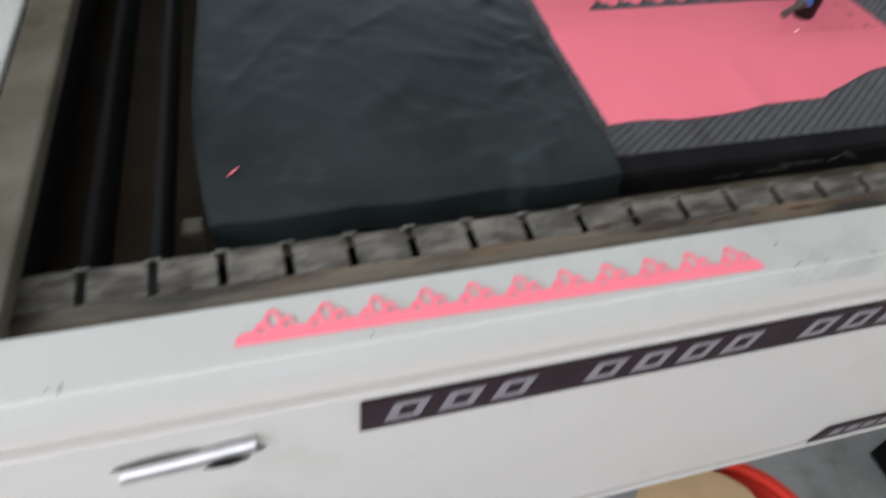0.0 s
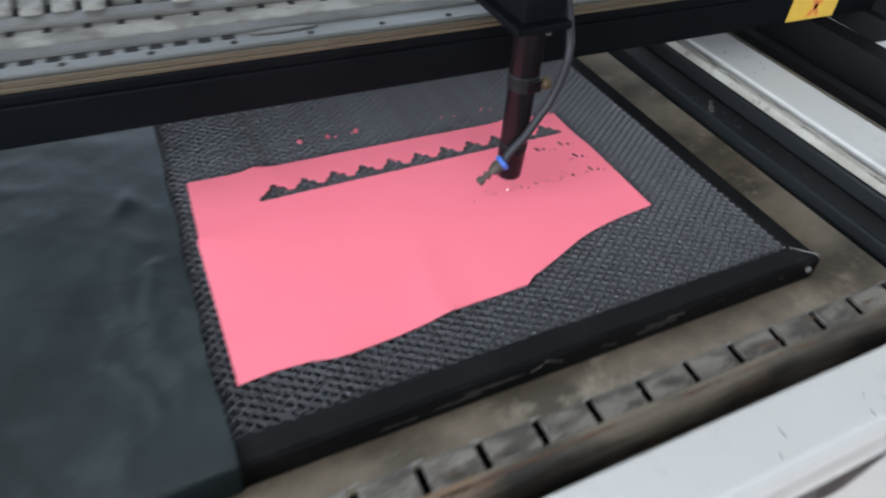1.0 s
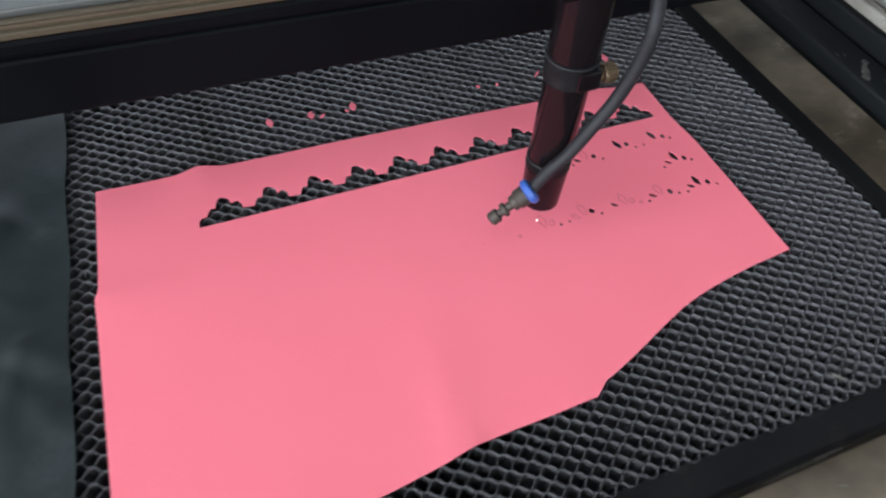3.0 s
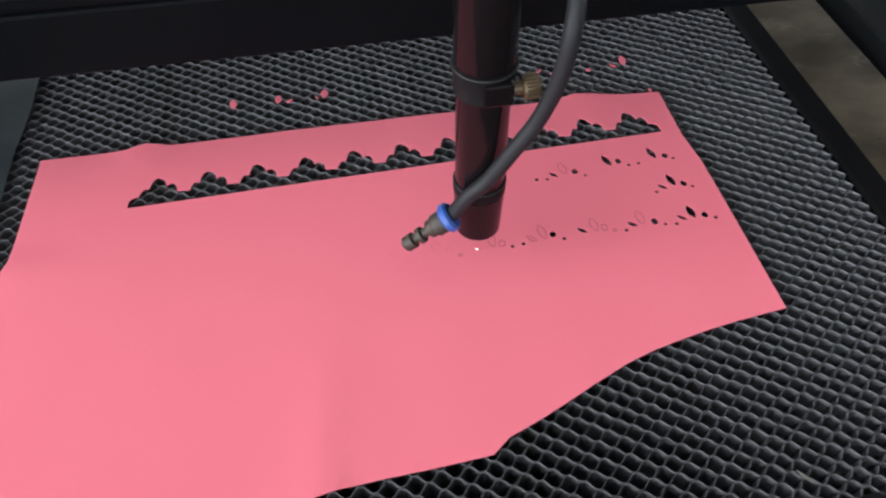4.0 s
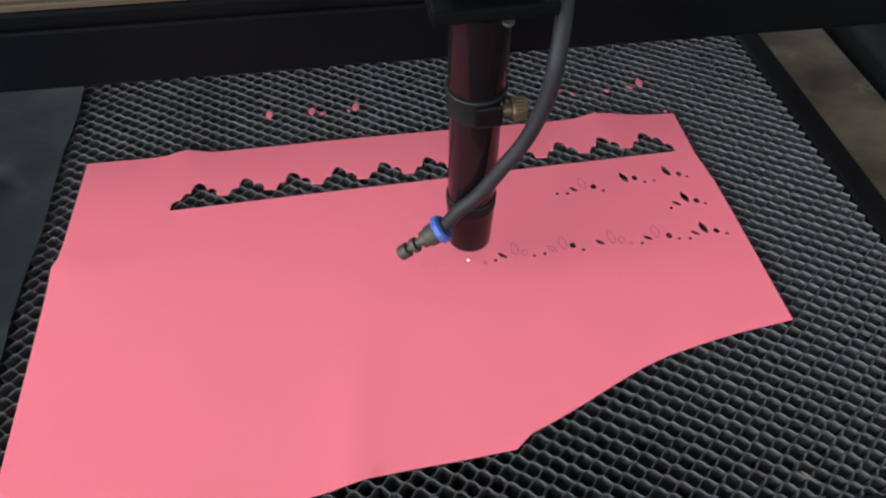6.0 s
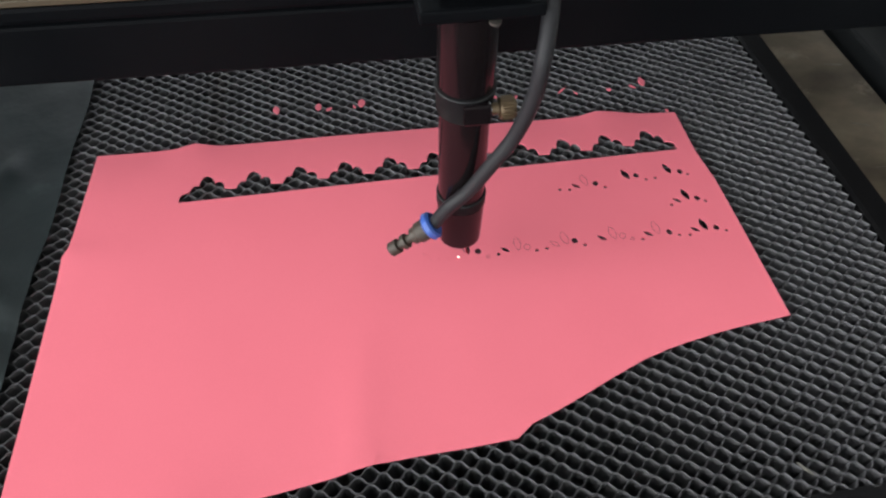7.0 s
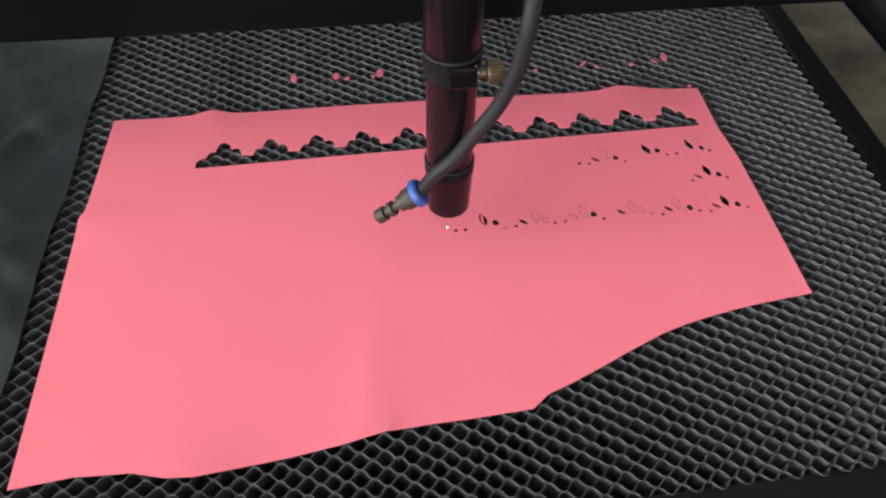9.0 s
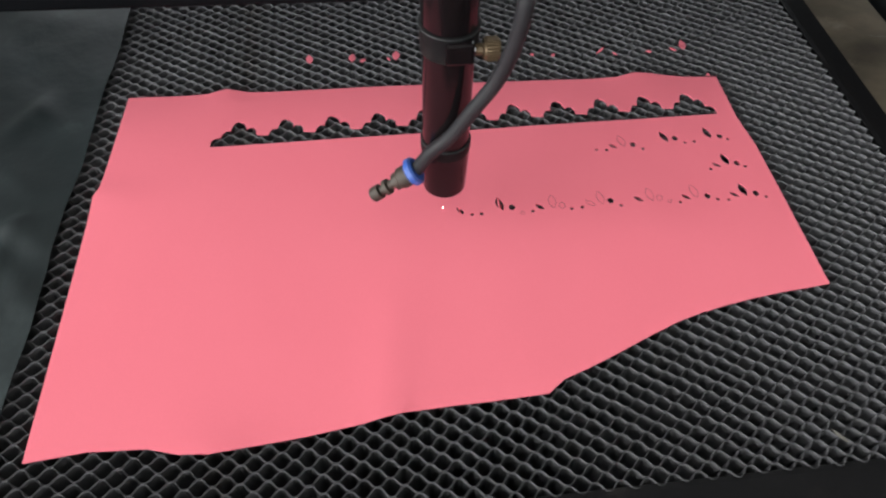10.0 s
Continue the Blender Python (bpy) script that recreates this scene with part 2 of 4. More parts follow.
def leaf(x, y, length, width, tilt):
    """A pointed oval; tilt in degrees from the y axis, to the left."""
    a = radians(tilt)
    bulge = (lambda s: math.sqrt(max(0.0, 1 - s * s))) if width > 0.65 * length else (lambda s: 1 - s * s)
    d, n = Vector((-math.sin(a), math.cos(a))), Vector((math.cos(a), math.sin(a)))
    out = []
    for k in range(7):
        s = -1 + k / 3
        out.append(Vector((x, y)) + d * s * length / 2 + n * width / 2 * bulge(s))
    for k in range(1, 6):
        s = 1 - k / 3
        out.append(Vector((x, y)) + d * s * length / 2 - n * width / 2 * bulge(s))
    return [(p.x, p.y) for p in out]


def ragged(x, y, length, width, tilt, seed):
    """A torn, uneven smear along the same axis as leaf()."""
    r = random.Random(seed)
    a = radians(tilt)
    d, n = Vector((-math.sin(a), math.cos(a))), Vector((math.cos(a), math.sin(a)))
    k = 9
    up = [r.uniform(0.25, 1.0) for _ in range(k)]
    low = [r.uniform(0.2, 1.0) for _ in range(k)]
    up[0] = low[0] = up[-1] = low[-1] = 0.12
    ss = [-1 + 2 * i / (k - 1) for i in range(k)]
    pts = [Vector((x, y)) + d * q * length / 2 + n * u * width / 2 for q, u in zip(ss, up)]
    pts += [Vector((x, y)) + d * q * length / 2 - n * u * width / 2 for q, u in zip(reversed(ss), reversed(low))]
    return [(p.x, p.y) for p in pts]


# ---- room ----
def room():
    for name, args in (("wall_west_low", (-2.62, -2.5, -3, 2.5, 0, 1.0)), ("wall_west_high", (-2.62, -2.5, -3, 2.5, 2.5, 3.0)),
                       ("wall_west_end", (-2.62, -2.5, -3, -2.2, 1.0, 2.5)), ("wall_west_far", (-2.62, -2.5, 0.4, 2.5, 1.0, 2.5)),
                       ("wall_north_low", (-2.62, 3, 2.5, 2.62, 0, 1.0)), ("wall_north_high", (-2.62, 3, 2.5, 2.62, 2.5, 3.0)),
                       ("wall_north_end", (-2.62, -1.1, 2.5, 2.62, 1.0, 2.5)), ("wall_north_far", (1.9, 3, 2.5, 2.62, 1.0, 2.5)),
                       ("wall_south_low", (-2.62, 3, -3.12, -3, 0, 1.0)), ("wall_south_high", (-2.62, 3, -3.12, -3, 2.5, 3.0)),
                       ("wall_south_end", (-2.62, -2.4, -3.12, -3, 1.0, 2.5)), ("wall_south_far", (0.0, 3, -3.12, -3, 1.0, 2.5)),
                       ("wall_east", (3, 3.12, -3.12, 2.62, 0, 3.0)), ("ceiling", (-2.62, 3.12, -3.12, 2.62, 3.0, 3.1))):
        bm = boxed(*args)
        tagged(part(name, bm, PLASTER), "plain white plastered " + ("ceiling" if name == "ceiling" else "wall"), "wall", kind="structure")
    tagged(part("floor", boxed(-2.62, 3.12, -3.12, 2.62, -0.1, 0.0), CONCRETE), "smooth grey concrete workshop floor", "floor", kind="structure")


room()


# ---- machine body ----
def swing(x, y, turn=-2.4):
    """A small turn about an upright axis: the left side is not quite square to the board."""
    return Matrix.Translation((x, y, 0)) @ Matrix.Rotation(radians(turn), 4, "Z") @ Matrix.Translation((-x, -y, 0))


def machine():
    body = thing("laser_cutter_body", "white powder-coated laser cutter body with a sunken black bed", "laser cutter")
    x0, x1 = -0.86, 0.86
    # front ledge, its upright front face, lip and door
    part("front_ledge", boxed(x0, x1, -0.390, -0.350, 0.925, 0.947, bevel=0.0025), WHITE, body)
    part("front_band", boxed(x0, x1, -0.3895, -0.376, 0.906, 0.927), DOOR, body)
    part("front_lip", boxed(x0, x1, -0.3965, -0.372, 0.899, 0.9065, bevel=0.002), DOOR, body)
    door = part("front_door", boxed(x0, x1, -0.394, -0.374, 0.648, 0.8985, bevel=0.003), DOOR, body)
    part("door_bottom_edge", boxed(x0, x1, -0.397, -0.372, 0.640, 0.6475, bevel=0.002), DOOR, door)
    part("ledge_wall", boxed(x0, x1, -0.366, -0.352, 0.82, 0.9245), BLACK, body)
    # side ledges
    for name, a, b, c in (("right_ledge", 0.5075, 0.563, WHITE), ("left_ledge", -0.66, -0.527, WHITE)):
        part(name, boxed(a, b, -0.3495, 0.42, 0.928, 0.947, bevel=0.0025), c, body)
    part("right_inner_edge", boxed(0.4875, 0.4985, -0.3495, 0.42, 0.938, 0.9465, bevel=0.002), DIRTY, body)
    part("right_outer_edge", boxed(0.5635, 0.5715, -0.3495, 0.42, 0.930, 0.9455, bevel=0.002), WORN_SHADED, body, "rust-browned outer edge")
    part("right_seal", boxed(0.4990, 0.5070, -0.3495, 0.42, 0.930, 0.938), BLACK, body)
    part("left_inner_edge", boxed(-0.5245, -0.4918, -0.3495, 0.42, 0.930, 0.9455, bevel=0.003), WORN_SHADED, body)
    part("left_seal", boxed(-0.530, -0.522, -0.3495, 0.42, 0.920, 0.9275), BLACK, body)
    for ob in body.children:
        if ob.name.split(".")[0] in ("left_ledge", "left_inner_edge", "left_seal"):
            ob.matrix_basis = swing(-0.49, -0.31)
    part("right_wall", boxed(0.625, 0.64, -0.35, 0.42, 0.78, 0.9275), BLACK, body)
    part("left_wall", boxed(-0.56, -0.545, -0.35, 0.42, 0.78, 0.9195), BLACK, body)
    part("right_skirt", boxed(0.5755, 0.86, -0.3495, 0.42, 0.880, 0.905), BLACK, body)
    part("right_side_panel", boxed(0.845, 0.86, -0.3735, 0.60, 0.10, 0.8795), WHITE, body)
    part("left_side_panel", boxed(-0.86, -0.845, -0.3735, 0.60, 0.10, 0.925), WHITE, body)
    part("left_top", boxed(-0.86, -0.690, -0.3495, 0.42, 0.928, 0.944), WHITE, body)
    part("rear_ledge", boxed(x0, x1, 0.4205, 0.60, 0.80, 0.947, bevel=0.003), WHITE, body)
    part("pan", boxed(-0.5445, 0.6245, -0.3515, 0.42, 0.780, 0.800), PAN, body)
    part("gutter", boxed(-0.5445, 0.6245, -0.3515, -0.3335, 0.8005, 0.866), BLACK, body)
    for x in (-0.82, 0.82):
        for y in (-0.33, 0.55):
            part("leg", boxed(x - 0.02, x + 0.02, y - 0.02, y + 0.02, 0.0, 0.779 if y < 0 else 0.7995, bevel=0.003), WHITE, body)
    # sign on the door: dark plate with the maker's words as plain slanted bars
    sign = part("sign_plate", slab([[(0, 0.0), (0.608, 0.0), (0.640, 0.034), (0.0, 0.034)]], 0, 0.0012), PLATE, door, "dark plum sign strip with grey lettering")
    sign.matrix_basis = pose(-0.317, -0.3955, 0.864, 90)
    x = 0.0145
    for word in (3, 4, 4):
        for k in range(word):
            bar = part("lettering_bar", slab([[(x, 0.007), (x + 0.022, 0.007), (x + 0.028, 0.027), (x + 0.006, 0.027)], [(x + 0.008, 0.0115), (x + 0.0105, 0.0225), (x + 0.021, 0.0225), (x + 0.018, 0.0115)]], 0.0012, 0.0003), INK, sign)
            x += 0.0340
        x += 0.0295
    for k, letter in enumerate("CNC"):
        curve = bpy.data.curves.new("letter", "FONT")
        curve.body, curve.size, curve.shear, curve.extrude = letter, 0.029, 0.3, 0.0002
        text = new("lettering", curve)
        text.parent = sign
        text.location = (x + 0.033 * k, 0.0068, 0.0013)
        curve.materials.append(INK)
    small = part("small_sign", slab([[(0, 0.0), (0.40, 0.0), (0.40, 0.026), (0.012, 0.026)]], 0, 0.0012), PLATE, door, "small dark sign strip with fine grey lettering")
    small.matrix_basis = pose(0.130, -0.3955, 0.651, 90)
    for k in range(18):
        a = 0.018 + 0.02 * k
        part("lettering_bar", slab([[(a, 0.008), (a + 0.013, 0.008), (a + 0.016, 0.019), (a + 0.003, 0.019)]], 0.0012, 0.0003), INK, small)
    # recessed pull on the door
    pull = part("door_pull", pipe(spline([(0.0, 0.0, 0.0), (0.010, 0.0012, 0), (0.030, 0.0030, 0), (0.050, 0.0050, 0), (0.066, 0.0065, 0), (0.073, 0.0072, 0)], 5), 0.0068), PULL, door, "chrome pull", smooth=True)
    for v in pull.data.vertices:
        v.co.z *= 0.8 + 3.0 * max(0.0, v.co.x) * (0.073 - v.co.x) / 0.073
    pull.matrix_basis = pose(-0.450, -0.3955, 0.868, 90)
    part("pull_slot", slab([leaf(0.056, 0.0030, 0.026, 0.0075, 96)], 0.0064, 0.0008), BLACK, pull)
    part("pull_plate", slab([leaf(0.0365, 0.0030, 0.082, 0.018, 84)], -0.0004, 0.0012), GREYBAR, pull)
    rnd = random.Random(8)
    for k in range(22):
        part("grime_smear", slab([leaf(rnd.uniform(0.489, 0.497), rnd.uniform(-0.30, 0.30), rnd.uniform(0.008, 0.045), rnd.uniform(0.0006, 0.0016), rnd.uniform(-3, 3))], 0.9466, 0.00012), PAN, body)
    for k in range(9):
        part("paint_chip", slab([leaf(rnd.uniform(0.515, 0.558), rnd.uniform(-0.30, 0.30), rnd.uniform(0.002, 0.006), rnd.uniform(0.0008, 0.002), rnd.uniform(-80, 80))], 0.9471, 0.00012), GREYBAR, body)
    for k in range(16):
        x, y = random.uniform(-0.52, 0.35), random.choice((random.uniform(-0.3885, -0.384), random.uniform(-0.385, -0.355)))
        part("paint_scratch", slab([leaf(x, y, random.uniform(0.002, 0.008), random.uniform(0.0004, 0.0010), random.uniform(-70, 10))], 0.947, 0.00012), GREYBAR, body)
    return body


BODY = machine()


def notched_rail():
    rail = thing("notched_rail", "soiled steel slat support rail with evenly spaced notches", "rail")
    pitch, x = 0.0401, -0.384 - 0.0401 * 4
    xs = []
    while x < 0.62:
        xs.append(x)
        x += pitch
    prev = -0.5445
    z1, z0, back = 0.9185, 0.9158, -0.2845
    for x in xs + [0.6245 + 0.0030]:
        a, b = prev + 0.00005, x - 0.0030
        if b - a > 0.002:
            # one tongue: a worn raised rim at the rear, nearly flat to the front
            bow = random.uniform(-0.0005, 0.0005)
            back = -0.2935 + 0.009 * min(1.0, max(0.0, (0.12 - a) / 0.45))
            pts = [(back, z0), (back, z1 + bow), (back - 0.0015, z1 + 0.0010 + bow), (back - 0.0040, z1 + bow), (-0.3095, z1 - 0.0012 + bow), (-0.3105, z1 - 0.0014), (-0.3105, z0)]
            bm = bmesh.new()
            rows = [[bm.verts.new((xx, y, z)) for y, z in pts] for xx in (a, b)]
            for i in range(len(pts)):
                j = (i + 1) % len(pts)
                bm.faces.new((rows[0][i], rows[0][j], rows[1][j], rows[1][i]))
            bm.faces.new(rows[0])
            bm.faces.new(rows[1])
            part("tongue", bm, RAIL, rail)
            part("worn_rim", slab([leaf((a + b) / 2, back - 0.0016, (b - a) * 0.94, 0.0011, 90 + random.uniform(-0.6, 0.6))], z1 + 0.0011 + bow, 0.0003), STEEL, rail)
            for _ in range(3):
                part("scratch", slab([leaf(random.uniform(a + 0.008, b - 0.008), random.uniform(-0.308, back - 0.006), random.uniform(0.006, 0.014), 0.0004, 90 + random.uniform(-8, 8))], z1 + bow - 0.0002, 0.0002), GREYBAR, rail)
            for _ in range(3):
                w = random.uniform(0.006, 0.016)
                part("worn_edge", slab([leaf(random.uniform(a + 0.009, b - 0.009), -0.3092, w, random.uniform(0.0007, 0.0012), 90 + random.uniform(-3, 3))], z1 - 0.0010 + bow, 0.0002), RIM, rail)
            part("worn_end", slab([leaf(a + 0.0006, (back - 0.3100) / 2, 0.014, 0.0009, random.uniform(-3, 3))], z1 + bow - 0.0003, 0.0004), RIM, rail)
            part("burr", slab([leaf(b - 0.001, back - 0.0023, 0.006, 0.0016, random.uniform(-35, 10))], z1 + 0.0006, 0.0006), STEEL, rail)
        if x < 0.6:
            part("slot_burr", slab([ragged(x, back - 0.0004, 0.0095, 0.0022, 90, int(x * 1000))], z1 + 0.0002, 0.0012), RIM, rail)
        prev = x + 0.0030
    part("rail_base", boxed(-0.5445, 0.6245, -0.3100, -0.2940, 0.7950, 0.8955), BLACK, rail)
    part("slot_backing", boxed(-0.5445, 0.6245, -0.2932, -0.2926, 0.8700, 0.9155), BLACK, rail)
    # rounded lower flange in front of the tongues
    bm = bmesh.new()
    prof = [(-0.3106, 0.872), (-0.3106, 0.9168), (-0.3135, 0.9160), (-0.3165, 0.9140), (-0.3195, 0.9122), (-0.3225, 0.9095), (-0.3250, 0.9050), (-0.3272, 0.8970), (-0.3280, 0.872)]
    rows = [[bm.verts.new((xx, y, z)) for y, z in prof] for xx in (-0.5445, 0.6245)]
    for i in range(len(prof)):
        j = (i + 1) % len(prof)
        bm.faces.new((rows[0][i], rows[0][j], rows[1][j], rows[1][i]))
    bm.faces.new(rows[0])
    bm.faces.new(rows[1])
    part("lower_flange", bm, FLANGE, rail, "rusty brown lower flange")
    rnd = random.Random(14)
    for k in range(26):
        x = rnd.uniform(-0.10, 0.56)
        stain = part("rust_stain", slab([ragged(0, 0, rnd.uniform(0.012, 0.050), rnd.uniform(0.0012, 0.0034), 90 + rnd.uniform(-3, 3), k)], 0, 0.00015), STAIN if k % 3 else PALE if k % 2 else PAN, rail)
        stain.matrix_basis = pose(x, -0.3150, 0.91515, 33.7)
    for k in range(22):
        x = rnd.uniform(-0.15, 0.56)
        part("tongue_stain", slab([ragged(x, rnd.uniform(-0.3085, -0.2985), rnd.uniform(0.006, 0.022), rnd.uniform(0.0008, 0.0030), 90 + rnd.uniform(-12, 12), k + 40)], z1 + 0.0001, 0.0002), (STAIN, PAN, RAIL)[k % 3], rail)
    return rail


notched_rail()


def slats(body):
    mesh = mesh_of("bed_slat", boxed(-0.0030, 0.0030, -0.3095, 0.40, 0.0, 0.042, bevel=0.0006), BLACK)
    for k in range(2, 5):
        slat = new("bed_slat", mesh)
        slat.parent = body
        x = -0.384 - 0.0401 * (k - 1)
        slat.matrix_basis = swing(x, -0.30) @ Matrix.Translation((x, 0, 0.8750))
    post = part("corner_post", boxed(-0.4095, -0.396, -0.246, -0.232, 0.8005, 0.9000, bevel=0.002), WORN_SHADED, body)


slats(BODY)


def bed_plate():
    plate = thing("bed_plate", "rust-brown stained metal plate under the honeycomb board", "metal plate")
    part("plate", boxed(-0.375, 0.5060, -0.2925, 0.415, 0.8665, 0.8690), RUST, plate)
    rnd = random.Random(21)
    for k in range(46):
        x, y = (rnd.uniform(-0.02, 0.49), rnd.uniform(-0.288, -0.246)) if k % 3 else (rnd.uniform(0.435, 0.502), rnd.uniform(-0.26, 0.2))
        part("scrape", slab([ragged(x, y, rnd.uniform(0.004, 0.016), rnd.uniform(0.0004, 0.0016), 90 + rnd.uniform(-35, 20), k)], 0.8691, 0.0001), RIM, plate)
    bar = thing("side_bar", "black metal bar along the bed's side", "bar")
    part("bar", boxed(0.5225, 0.5545, -0.2925, 0.415, 0.8005, 0.8760, bevel=0.003), BAR, bar)
    part("bar_mark", slab([ragged(0.536, 0.016, 0.030, 0.0090, -38, 3)], 0.8761, 0.0002), RIM, bar)
    for k in range(12):
        part("bar_scratch", slab([leaf(rnd.uniform(0.525, 0.552), rnd.uniform(-0.16, 0.05), rnd.uniform(0.002, 0.006), 0.0009, rnd.uniform(-40, 40))], 0.8761, 0.0002), RIM, bar)
    bar2 = thing("side_bar", "black metal bar below the white side ledge", "bar")
    part("bar", boxed(0.562, 0.602, -0.2925, 0.415, 0.8005, 0.8900, bevel=0.003), BAR, bar2)
    part("bar_mark", slab([ragged(0.574, 0.020, 0.026, 0.0060, -30, 4)], 0.8901, 0.0002), STEEL, bar2)


bed_plate()


# ---- honeycomb board ----
def honeycomb():
    board = thing("honeycomb_board", "black-framed aluminium honeycomb cutting board, sooty and worn", "honeycomb board")
    x0, x1, y0, y1 = -0.368, 0.402, -0.220, 0.40
    # frame rails with a sloping shoulder
    def rail(name, a, b, inward, w, wa, wb):
        d = (Vector(b) - Vector(a)).normalized()
        n = Vector(inward)
        bm = bmesh.new()
        prof = [(0.0, 0.870), (0.0, 0.891), (0.13, 0.8950), (0.86, 0.8990), (1.0, 0.8990), (1.0, 0.870)]
        rows = []
        for end, s in ((a, -wa), (b, wb)):
            rows.append([bm.verts.new(Vector((*end, 0)) + Vector((n.x, n.y, 0)) * o * w - Vector((d.x, d.y, 0)) * s * o + Vector((0, 0, z))) for o, z in prof])
        for i in range(len(prof)):
            j = (i + 1) % len(prof)
            bm.faces.new((rows[0][i], rows[0][j], rows[1][j], rows[1][i]))
        bm.faces.new(rows[0])
        bm.faces.new(rows[1])
        part(name, bm, FRAME, board)
    f, g = 0.0185, 0.0255
    rail("frame_front", (x0 - f, y0 - f), (x1 + g, y0 - f), (0, 1), f, f, g)
    rail("frame_right", (x1 + g, y0 - f), (x1 + g, y1 + f - 0.01), (-1, 0), g, f, f)
    rail("frame_left", (x0 - f, y1 + f - 0.01), (x0 - f, y0 - f), (1, 0), f, f, f)
    part("base_sheet", boxed(x0, x1, y0, y1, 0.8700, 0.8715), BLACK, board)
    # wavy foil ribbons along x; neighbours touch crest to crest and so form the cells
    half, v = CELL_COL, CELL_PITCH
    first, foil, per = -0.1184, 0.00014, 12
    span = x1 - 0.0012 - first
    count = int(span / (2 * half) * per)
    rnd = random.Random(5)
    variants = []
    for phase in (1, -1, 1, -1, 1, -1, 1, -1):
        waves = [(rnd.uniform(0.00007, 0.00020), rnd.uniform(60, 420), rnd.uniform(0, 6.3)) for _ in range(5)]
        rise = [(rnd.uniform(0.00004, 0.00011), rnd.uniform(90, 700), rnd.uniform(0, 6.3)) for _ in range(5)]

        def wave(x):
            c = math.cos(math.pi * (x - first - 0.5 * half) / half)
            return -phase * (v / 4 - foil * 0.6) * math.tanh(1.0 * c) / math.tanh(1.0) + sum(h * math.sin(q * x + o) for h, q, o in waves)
        verts, faces = [], []
        for k in range(count + 1):
            x = first + span * k / count
            slope = (wave(x + 0.0002) - wave(x - 0.0002)) / 0.0004
            n = Vector((-slope, 1)).normalized()
            y, dz = wave(x), sum(h * math.sin(q * x + o) for h, q, o in rise)
            for side, z in ((-1, 0.8718), (-1, 0.8986 + dz), (-0.8, 0.8996 + dz), (0.8, 0.8996 + dz), (1, 0.8986 + dz), (1, 0.8718)):
                verts.append((x + n.x * foil * side, y + n.y * foil * side, z))
        for k in range(count):
            for m in range(5):
                p = 6 * k + m
                faces.append((p, p + 6, p + 7, p + 1))
        me = bpy.data.meshes.new("foil_ribbon")
        me.from_pydata(verts, [], faces)
        me.materials.append(CELL)
        me.materials.append(CELL_WALL)
        # top rim takes the darker tone, sides the one with bounced light painted in
        me.polygons.foreach_set("material_index", [0 if k % 5 == 2 else 1 for k in range(len(faces))])
        me.polygons.foreach_set("use_smooth", [k % 5 != 2 for k in range(len(faces))])
        me.update()
        variants.append(me)
    for k in range(int((0.37 - y0) / (v / 2))):
        ribbon = new("foil_ribbon", variants[k % 2 + 2 * rnd.randrange(4)])
        ribbon.parent = board
        ribbon.location = (0, y0 - 0.001 + (k / 2 + 0.25) * v, 0)
    for k, (x, z, ln, w, tilt, m) in enumerate(((0.268, 0.8872, 0.020, 0.0022, 84, RIM), (0.254, 0.8838, 0.034, 0.0050, 82, GREYBAR), (0.244, 0.8805, 0.028, 0.0040, 88, GREYBAR), (0.205, 0.8800, 0.016, 0.0030, 76, GREYBAR),
                                              (0.150, 0.8872, 0.012, 0.0030, 70, RIM), (0.156, 0.8840, 0.016, 0.0045, 64, GREYBAR), (0.139, 0.8835, 0.011, 0.0026, 110, RIM), (0.104, 0.8830, 0.050, 0.0055, 88, GREYBAR),
                                              (0.075, 0.8790, 0.040, 0.0040, 91, GREYBAR), (0.316, 0.8850, 0.010, 0.0016, 80, GREYBAR), (0.352, 0.8830, 0.008, 0.0014, 70, GREYBAR), (0.385, 0.8845, 0.010, 0.0020, 60, GREYBAR), (0.030, 0.8780, 0.030, 0.0030, 89, GREYBAR))):
        scuff = part("scuff", slab([ragged(0, 0, ln, w, tilt, k)], 0, 0.0002), m, board)
        scuff.matrix_basis = pose(x, y0 - f - 0.00005, z, 90)
    mitre = part("mitre_edge", slab([leaf(0, 0, 0.031, 0.0013, 53.5)], 0, 0.0003), CHROME, board)
    mitre.matrix_basis = pose(0.4147, -0.2292, 0.8978, 0, 0, 0)
    mitre.rotation_euler = (radians(8), 0, radians(0))
    part("corner_bolt", lathe([(0, 0.0028), (0.002, 0.0028), (0.0028, 0.002)], (0.4165, -0.2386, 0.884), (0, -1, 0), 12), RIM, board)
    return board


CELL_COL, CELL_PITCH = 0.00575, 0.0080
honeycomb()


